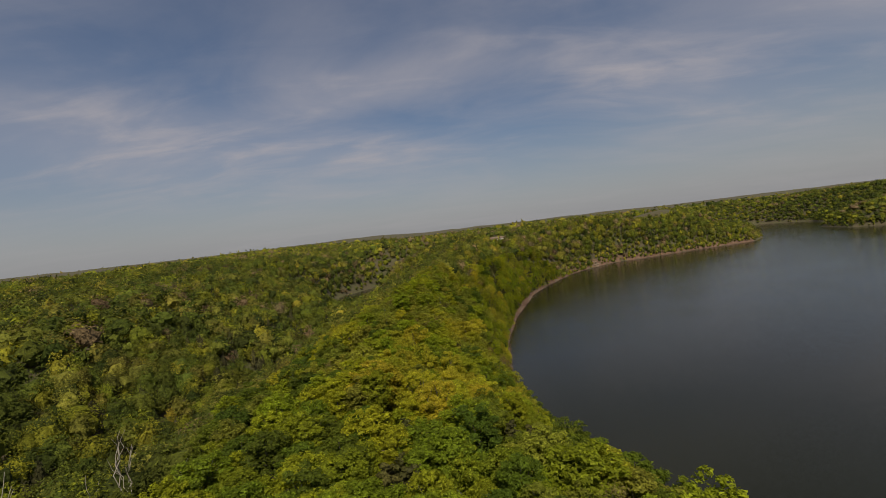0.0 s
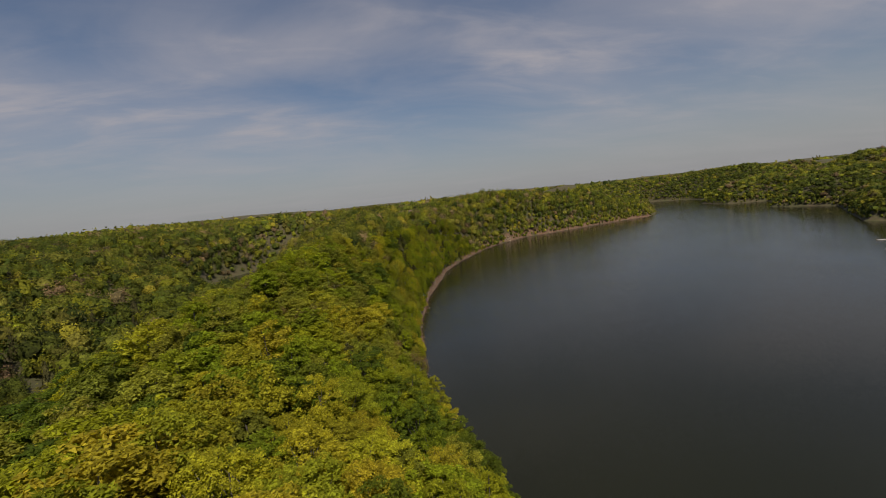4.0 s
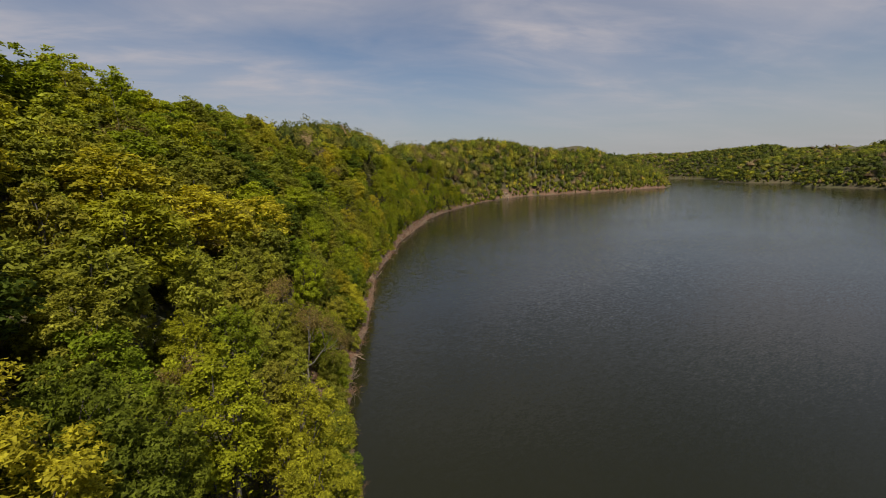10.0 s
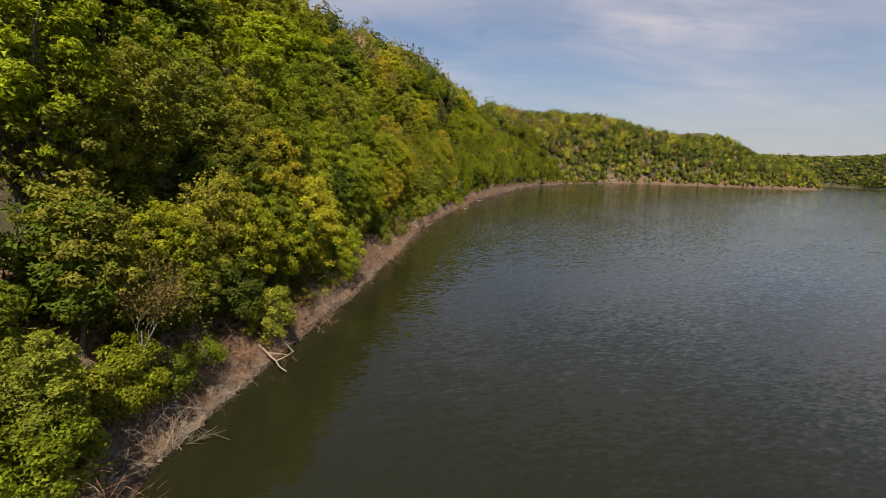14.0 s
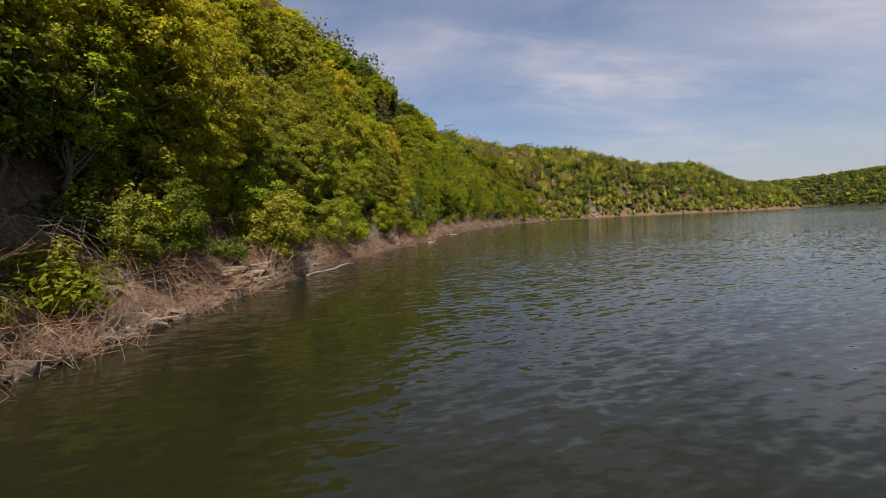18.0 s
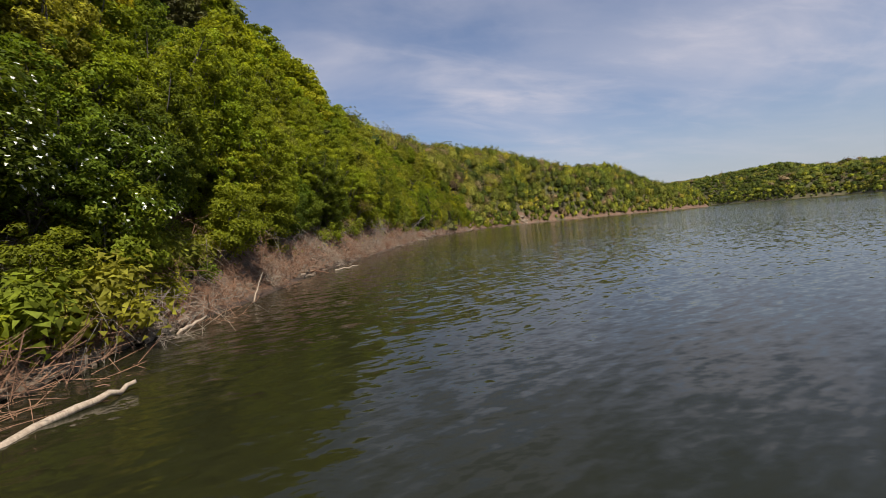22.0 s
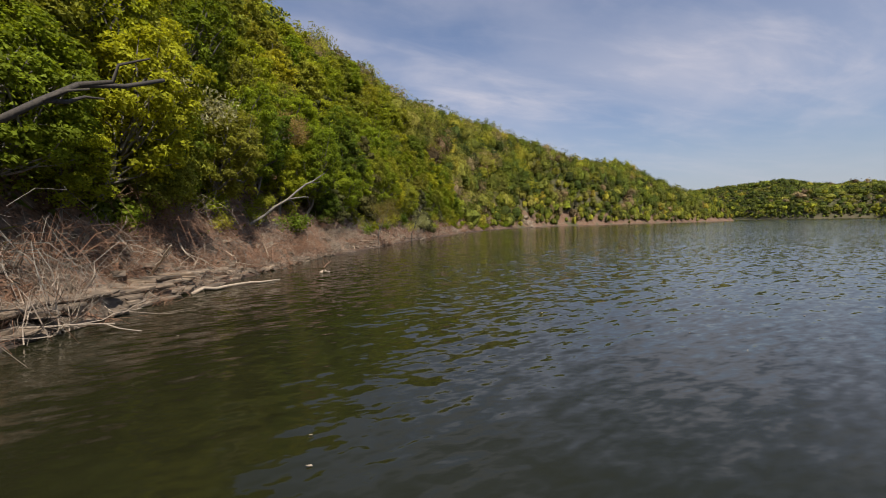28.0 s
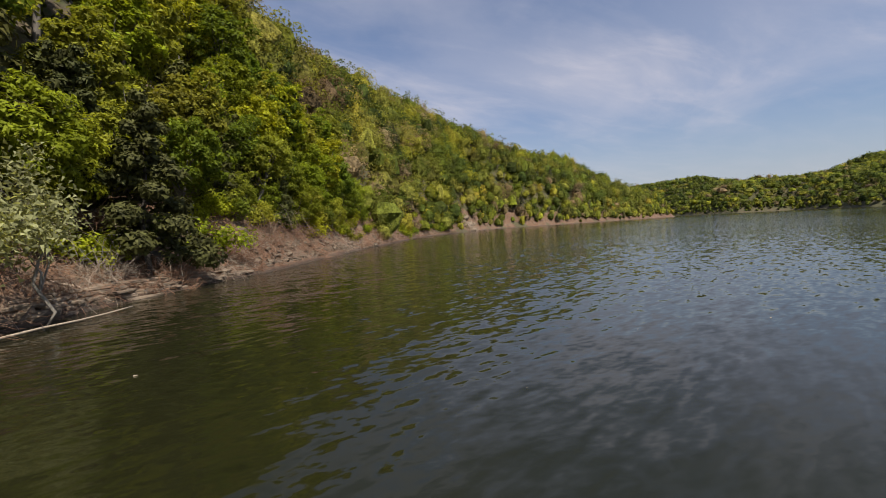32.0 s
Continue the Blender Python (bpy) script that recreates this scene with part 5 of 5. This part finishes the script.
def brushwood():
    """Dead twigs and canes in uncounted numbers, heaped on the bank down to the water."""
    g = np.random.default_rng(87)
    n = 150000
    y = g.uniform(178, 625, n)
    i = np.searchsorted(np.maximum.accumulate(WALL_Y), y).clip(0, len(WALL_Y) - 1)
    inland = g.uniform(-0.5, 5.0, n)
    x2, y2 = WALL_X[i] + IN_X[i] * inland, WALL_Y[i] + IN_Y[i] * inland
    heap = lattice(x2, y2, 2.6, 41) * 0.65 + lattice(x2, y2, 0.9, 42) * 0.35
    keep = heap > g.uniform(0.22, 0.62, n)
    x2, y2, i, heap = x2[keep], y2[keep], i[keep], heap[keep]
    z2, _ = ground(x2, y2)
    n = len(x2)
    deep = np.clip(heap - 0.35, 0, 1) * 2.0
    p = np.stack([x2, y2, np.maximum(z2, 0.0) + 0.20 + g.uniform(0, 1, n) * deep], 1)
    side = np.stack([-IN_Y[i], IN_X[i], np.zeros(n)], 1)
    down = np.stack([-IN_X[i], -IN_Y[i], np.full(n, -0.35)], 1)
    w = unit(side * g.normal(size=(n, 1)) + down * g.normal(0.35, 0.6, (n, 1)) + np.array([0, 0, 1]) * g.normal(0.15, 0.45, (n, 1)))
    ln, r = g.uniform(0.25, 1.0, (n, 1)) ** 1.5 * 1.7, g.uniform(0.005, 0.013, (n, 1))
    u = unit(np.cross(w, g.normal(size=(n, 3))))
    q = np.cross(w, u)
    base = p - w * ln * 0.5
    v = np.stack([base + u * r, base + (-0.5 * u + 0.87 * q) * r, base + (-0.5 * u - 0.87 * q) * r, p + w * ln * 0.5 + u * ln * 0.06], 1).reshape(-1, 3)
    k = np.arange(n)[:, None] * 4
    f = np.stack([k + np.array([0, 1, 3]), k + np.array([1, 2, 3]), k + np.array([2, 0, 3])], 1).reshape(-1, 3)
    tagged(new("brushwood", mesh_object("brushwood", v, f, [TWIG, GREY_TWIG, MID_BARK], indices=np.repeat(g.choice(3, n, p=[0.60, 0.26, 0.14]), 3))), "heaps of dead brown twigs and canes on the bank", "brushwood", kind="stuff")


brushwood()


# ---- single trees and limbs that stand out on the bank ----
def place_on_ground(x, y):
    return float(ground(np.array([x]), np.array([y]))[0][0])


def cedar_place(y, inland):
    x2, y2, _ = on_bank(y, inland)
    return x2, y2


for x, y, kind, size, lean, label in (
        (20.6, 224.0, "maple_tree", 0.66, (0.05, 0.36), "bright green maple leaning low over the brown bank"),
        (19.6, 219.5, "maple_tree", 0.72, (0.05, 0.30), "bright green maple leaning low over the brown bank"),
        (103.0, 489.6, "flowering_tree", 0.95, (0.0, 0.12), "slender whitish blossoming tree rising from the ledges"),
        (71.5, 437.0, "flowering_tree", 1.15, (0.0, 0.15), "pale blossoming tree at the edge of the woods"),
        (39.2, 331.0, "dogwood_tree", 1.0, (0.0, 0.2), "dogwood in white flower leaning over dry brush"),
        (37.6, 326.0, "dogwood_tree", 0.9, (0.0, 0.2), "dogwood in white flower leaning over dry brush"),
        (105.0, 498.5, "cedar_tree", 1.05, (0.0, 0.05), "dark red cedar standing just above the rocky bank"),
        (99.5, 496.0, "cedar_tree", 1.15, (0.0, 0.03), "dark red cedar standing just above the rocky bank"),
        (7.0, 178.0, "sapling", 0.85, (0.0, 0.1), "young leafy sapling filling a gap on the slope"),
        (11.0, 189.0, "sapling", 0.85, (0.0, 0.1), "young leafy sapling filling a gap on the slope"),
        (*cedar_place(256.5, 5.0), "maple_tree", 0.70, (0.0, 0.22), "bright green maple crowding the top of the bank"),
        (*cedar_place(259.0, 8.0), "maple_tree", 0.85, (0.0, 0.15), "bright green maple crowding the top of the bank"),
        (*cedar_place(261.5, 4.6), "poplar_tree", 0.60, (0.0, 0.22), "leafy young poplar crowding the top of the bank"),
        (*cedar_place(265.5, 5.2), "poplar_tree", 0.66, (0.0, 0.20), "leafy young poplar crowding the top of the bank"),
        (*cedar_place(269.5, 4.4), "poplar_tree", 0.58, (0.0, 0.24), "leafy young poplar crowding the top of the bank"),
        (*cedar_place(274.0, 5.4), "poplar_tree", 0.64, (0.0, 0.20), "leafy young poplar crowding the top of the bank"),
        (*cedar_place(463.0, 4.0), "cedar_tree", 1.2, (0.0, 0.12), "dark red cedar overhanging the rocky bank"),
        (*cedar_place(467.5, 3.6), "cedar_tree", 1.05, (0.0, 0.16), "dark red cedar overhanging the rocky bank"),
        (*cedar_place(471.5, 4.4), "cedar_tree", 1.25, (0.0, 0.10), "dark red cedar overhanging the rocky bank"),
        (*cedar_place(482.0, 5.0), "cedar_tree", 1.0, (0.0, 0.10), "dark red cedar overhanging the rocky bank"),
        (*cedar_place(497.0, 4.2), "cedar_tree", 0.9, (0.0, 0.10), "dark red cedar overhanging the rocky bank"),
        (82.5, 470.0, "cedar_tree", 1.1, (0.0, 0.06), "dark spreading cedar above the brush"),
        (85.5, 474.5, "cedar_tree", 0.9, (0.0, 0.06), "dark spreading cedar above the brush"),
        (89.6, 465.4, "budding_tree", 0.72, (0.0, 0.04), "grey half-bare tree standing on the shore ledge"),
        (12.5, 203.0, "budding_tree", 0.95, (0.0, 0.10), "pale-limbed half-bare tree among green maples"),
        (16.5, 195.0, "budding_tree", 1.2, (0.0, 0.10), "pale-limbed half-bare tree leaning over the steep bank"),
        (53.5, 378.5, "budding_tree", 0.65, (0.0, 0.15), "thin pale-barked tree rising from the bank"),
):
    plant(FINE, kind, x, y, max(place_on_ground(x, y), 0.0) - 0.1, size, rng.uniform(0, 6.28), lean, label)

# bleached dead trees on the near shoulder of the hill
for i, (x, y, h) in enumerate(((-61.5, 75, 17.5), (-59.5, 75.5, 12.5), (-72, 68, 19.0), (-47, 68, 10.5), (-64, 73, 12.5))):
    g = np.random.default_rng(620 + i)
    out, tips = [], []
    branching(g, np.array([0, 0, -0.8]), unit(np.array([g.normal() * 0.08, g.normal() * 0.08, 1.0])), h * 0.52, h * 0.011, 2, out, tips, 5, 0.22)
    v, f = grown(out)
    ob = new("dead_tree", mesh_object("dead_tree", v, f, PALE_BARK, smooth=True))
    ob.matrix_basis = Matrix.Translation((x, y, place_on_ground(x, y)))
    tagged(ob, "bleached leafless dead tree standing above the canopy", "tree", "dead trees on the hill")

log_thing("fallen_tree", "pale dead trunk leaning over the brown bank", [(41.6, 356.8, 1.6), (40.2, 356.0, 3.4), (38.4, 354.6, 5.6), (37.2, 354.0, 7.0)], 0.13, DRIFT,
          [(0.5, (1.4, 0.5, 0.9)), (0.7, (1.6, 0.2, 1.1)), (0.8, (0.5, -0.4, 1.5))])
log_thing("arching_limb", "dark crooked limb reaching out over the bank", [(67.5, 421.2, 3.4), (71.2, 421.0, 4.3), (73.2, 421.3, 5.0), (74.1, 422.4, 6.0), (75.4, 424.5, 6.8)], 0.11, DARK_BARK,
          [(0.5, (1.2, 0.8, 0.9)), (0.65, (0.6, 1.6, 0.5)), (0.85, (1.4, 0.2, 0.8))])
log_thing("forked_log", "bleached forked log resting half in the water", [(35.6, 316.4, 0.9), (37.6, 312.6, 0.45), (39.7, 308.4, 0.12)], 0.065, DRIFT,
          [(1.0, (-0.5, -2.0, 0.0)), (0.95, (0.5, 0.3, 0.35)), (0.5, (0.3, 0.9, 0.5))])
log_thing("floating_log", "thin bleached log floating just off the bank", [(48.6, 350.6, 0.03), (49.8, 352.4, 0.05), (51.0, 354.2, 0.04)], 0.07, DRIFT)
log_thing("shore_log", "long pale log lying along the waterline", [(74.6, 430.6, 0.06), (76.2, 432.4, 0.10), (78.0, 434.4, 0.07)], 0.08, DRIFT)
log_thing("shore_log", "long pale log lying along the waterline", [(100.6, 484.0, 0.08), (102.4, 488.0, 0.12), (105.0, 492.2, 0.10)], 0.055, DRIFT)
log_thing("shore_log", "long pale log lying along the waterline", [(31.4, 281.5, 0.10), (32.6, 286.0, 0.12), (33.6, 290.0, 0.08)], 0.08, DRIFT)
log_thing("broken_branch", "broken pale branch stuck upright in the bank", [(73.0, 431.5, 0.9), (73.7, 430.4, 1.6), (74.2, 429.6, 2.1)], 0.07, DRIFT, [(0.6, (0.4, -0.5, 0.3))])
log_thing("broken_branch", "fan of bleached branches hanging over the water", [(21.2, 219.8, 1.0), (22.9, 218.0, 0.7), (24.6, 216.4, 0.4)], 0.08, DRIFT,
          [(0.3, (1.8, 0.4, 0.5)), (0.5, (1.6, -0.8, 0.3)), (0.6, (1.2, -1.4, 0.6)), (0.8, (0.9, 0.6, 0.4))])
log_thing("leaning_tree", "thin dark half-bare tree leaning out over the water", [(96.9, 477.0, -0.3), (97.3, 477.3, 1.3), (98.2, 477.8, 3.2), (98.9, 478.3, 4.9), (99.5, 478.6, 6.2)], 0.085, DARK_BARK,
          [(0.45, (1.3, 0.6, 0.9)), (0.6, (-0.6, 1.2, 1.3)), (0.7, (1.1, -0.5, 0.9)), (0.8, (0.5, 1.0, 1.0)), (0.9, (-0.5, 0.3, 1.0))])
log_thing("sunken_log", "bleached log lying half sunk beside the bank", [(41.7, 320.0, -0.10), (42.4, 321.5, 0.03), (42.9, 322.3, 0.10), (43.2, 322.6, 0.14)], 0.10, DRIFT)
log_thing("drift_log", "short broken pale log lying on the brown bank", [(41.4, 328.4, 0.40), (41.3, 329.4, 0.62), (41.2, 330.4, 0.86)], 0.10, DRIFT)
log_thing("drift_log", "short broken pale log lying on the brown bank", [(42.3, 328.8, 0.08), (42.6, 329.6, 0.20), (42.9, 330.4, 0.36)], 0.075, DRIFT)
log_thing("broken_branch", "broken pale branch stuck upright in the bank", [(44.0, 335.0, 0.1), (44.1, 336.4, 0.7), (44.2, 338.0, 1.3)], 0.04, DRIFT)
log_thing("floating_log", "short dark stub of wood floating off the bank", [(80.1, 436.3, 0.03), (80.4, 436.5, 0.07), (80.75, 436.6, 0.05)], 0.09, DRIFT, [(0.5, (0.1, -0.2, 0.16))])
log_thing("low_branch", "thin reddish branch trailing in the water", [(80.6, 439.4, 0.03), (81.0, 441.6, 0.10), (81.5, 443.8, 0.16)], 0.03, TWIG, [(0.4, (-0.4, 0.9, 0.3)), (0.7, (-0.3, 0.8, 0.4))])
log_thing("leaning_limb", "stout pale limb reaching out from the wooded bank", [(75.2, 445.4, 2.6), (77.4, 446.0, 4.0), (79.6, 446.5, 5.8), (81.2, 446.9, 6.8)], 0.12, MID_BARK,
          [(0.5, (1.6, 0.6, 0.2)), (0.6, (0.6, 1.2, -0.5)), (0.75, (1.5, -0.3, 0.9)), (0.85, (1.2, 0.8, 0.3))])
log_thing("low_branch", "thin dark branch dipping into the water", [(96.0, 477.0, 0.7), (98.0, 478.4, 0.5), (99.6, 480.2, 1.3)], 0.06, DARK_BARK, [(0.6, (0.6, 0.6, 0.9)), (0.8, (0.2, 0.8, 0.7))])


def water_flecks():
    """Leaf scraps and chips of bark that drift on the lake."""
    g = np.random.default_rng(91)
    pieces = []
    for _ in range(170):
        y = g.uniform(330, 500)
        i = along(y)
        off = g.uniform(2, 26)
        c = np.array([WALL_X[i] - IN_X[i] * off, WALL_Y[i] - IN_Y[i] * off, 0.012])
        r = g.uniform(0.012, 0.04)
        a = g.uniform(0, 6.28) + np.array([0, 1.5, 3.1, 4.6])
        v = np.stack([np.cos(a) * r * g.uniform(0.5, 1.6, 4), np.sin(a) * r * g.uniform(0.3, 0.8, 4), g.uniform(0, 0.012, 4)], 1) + c
        pieces.append((np.concatenate([v, v - np.array([0, 0, 0.008])]), np.array([(0, 1, 2, 3), (7, 6, 5, 4), (0, 4, 5, 1), (1, 5, 6, 2), (2, 6, 7, 3), (3, 7, 4, 0)])))
    v, f = join(pieces)
    tagged(new("water_flecks", mesh_object("water_flecks", v, f, DRIFT)), "scraps of leaf and bark drifting on the lake", "debris", kind="stuff")


water_flecks()


# ---- buildings and jetties ----
def box(bm, lo, hi, bevel=0.0):
    r = bmesh.ops.create_cube(bm, size=1.0)
    for v in r["verts"]:
        v.co = Vector([lo[i] + (v.co[i] + 0.5) * (hi[i] - lo[i]) for i in range(3)])
    if bevel:
        edges = list({e for v in r["verts"] for e in v.link_edges})
        bmesh.ops.bevel(bm, geom=edges, offset=bevel, segments=1, affect="EDGES")
    return r


def part(name, bm, material, parent, label=""):
    me = bpy.data.meshes.new(name)
    bm.to_mesh(me)
    bm.free()
    me.materials.append(material)
    ob = new(name, me)
    ob.parent = parent
    if label:
        ob["label"] = label
    return ob


def boxed(name, lo, hi, material, parent, bevel=0.02, label=""):
    bm = bmesh.new()
    box(bm, lo, hi, bevel)
    return part(name, bm, material, parent, label)


def house(x, y, z, turn, long, deep, high, label):
    top = tagged(new("house"), label, "house")
    top.matrix_basis = pose(x, y, z, 0, 0, turn)
    boxed("wall", (-long / 2, -deep / 2, -3), (long / 2, deep / 2, high), WHITE_PAINT, top)
    bm = bmesh.new()
    a, b, r = long / 2 + 0.6, deep / 2 + 0.6, deep * 0.32
    pts = [bm.verts.new(p) for p in ((-a, -b, high - 0.1), (a, -b, high - 0.1), (a, b, high - 0.1), (-a, b, high - 0.1), (-a, 0, high + r), (a, 0, high + r))]
    for q in ((0, 1, 5, 4), (2, 3, 4, 5), (0, 4, 3), (1, 2, 5), (3, 2, 1, 0)):
        bm.faces.new([pts[i] for i in q])
    part("roof", bm, ROOF, top, "brown shingled gable roof")
    boxed("chimney", (long * 0.2, -0.5, high), (long * 0.2 + 0.9, 0.5, high + r + 1.0), ROCK, top)
    n = max(3, int(long / 3.5))
    for i in range(n):
        u = -long / 2 + long * (i + 0.5) / n
        if i == n // 2:
            boxed("door", (u - 0.5, -deep / 2 - 0.05, 0), (u + 0.5, -deep / 2 + 0.02, 2.1), ROOF, top)
            continue
        w = boxed("window", (u - 0.7, -deep / 2 - 0.06, 0.9), (u + 0.7, -deep / 2 + 0.02, 2.3), WHITE_PAINT, top)
        boxed("pane", (u - 0.6, -deep / 2 - 0.075, 1.0), (u + 0.6, -deep / 2 - 0.055, 2.2), DARK_GLASS, w, 0)
    boxed("porch", (-long / 2, -deep / 2 - 2.2, -0.4), (long * 0.1, -deep / 2, 0.0), GREY_DECK, top)
    return top


HOUSE_Z = 49.0
house(72, 716, max(place_on_ground(72, 716), HOUSE_Z) , -6, 18, 9, 3.4, "long white house with a brown roof among trees on the ridge")
house(91, 722, max(place_on_ground(91, 722), HOUSE_Z) + 0.5, 10, 12, 8, 3.2, "white outbuilding with a brown roof beside the ridge house")
house(690, 470, place_on_ground(690, 470) + 6, 60, 14, 9, 3.6, "white house half hidden in the woods across the lake")


def jetty(x0, y0, x1, y1, label):
    """A floating jetty: boarded deck on posts."""
    ln = math.hypot(x1 - x0, y1 - y0)
    top = tagged(new("jetty"), label, "jetty", "jetties")
    top.matrix_basis = pose(x0, y0, 0, 0, 0, math.degrees(math.atan2(y1 - y0, x1 - x0)))
    n = int(ln / 0.6)
    plank = bmesh.new()
    box(plank, (0.02, -1.1, 0.42), (0.57, 1.1, 0.50), 0.01)
    me = bpy.data.meshes.new("plank")
    plank.to_mesh(me)
    plank.free()
    me.materials.append(GREY_DECK)
    for i in range(n):
        ob = new("plank", me)
        ob.parent = top
        ob.matrix_basis = pose(i * 0.6, 0, 0)
    boxed("beam", (0, -1.0, 0.05), (ln, -0.8, 0.42), GREY_DECK, top)
    boxed("beam", (0, 0.8, 0.05), (ln, 1.0, 0.42), GREY_DECK, top)
    for i in range(0, n, 6):
        for s in (-1.15, 1.15):
            v, f = tube([(i * 0.6, s, -2.5), (i * 0.6, s, 0.5), (i * 0.6, s, 1.4)], [0.1, 0.1, 0.09], 7)
            ob = new("post", mesh_object("post", v, f, DRIFT))
            ob.parent = top
    return top


jetty(357, 288.5, 373, 282, "weathered grey boarded jetty running out from the sandy spit")
jetty(392, 317, 410, 312, "second weathered jetty beside the wooded spit")
for n in range(16):
    x, y = 372 + rng.uniform(0, 70), 262 + rng.uniform(-6, 34)
    if place_on_ground(x, y) > 0.6:
        plant(COARSE, "maple_tree", x, y, place_on_ground(x, y) - 0.2, rng.uniform(0.5, 0.8), rng.uniform(0, 6.28), label="rounded green tree on the low sandy spit")


def outcrop(x, y, label):
    """A scar of pale rock where the slope has slipped."""
    top = tagged(new("rock_outcrop"), label, "rock")
    top.matrix_basis = pose(x, y, 0)
    for i in range(16):
        u, w = rng.uniform(-6, 6), rng.uniform(0, 9)
        gx, gy = x + 0.70 * u - 0.70 * w, y + 0.70 * u + 0.70 * w
        ob = new("stone", SLABS[i % 7])
        ob.parent = top
        ob.matrix_basis = Matrix.Translation((gx - x, gy - y, place_on_ground(gx, gy) + 0.3)) @ Euler((rng.normal() * 0.4, rng.normal() * 0.4 + 0.6, rng.uniform(0, 6.28))).to_matrix().to_4x4() @ Matrix.Diagonal((rng.uniform(2, 4), rng.uniform(2, 4), rng.uniform(4, 9), 1))


outcrop(208, 620, "pale slipped limestone outcrop on the wooded shore")
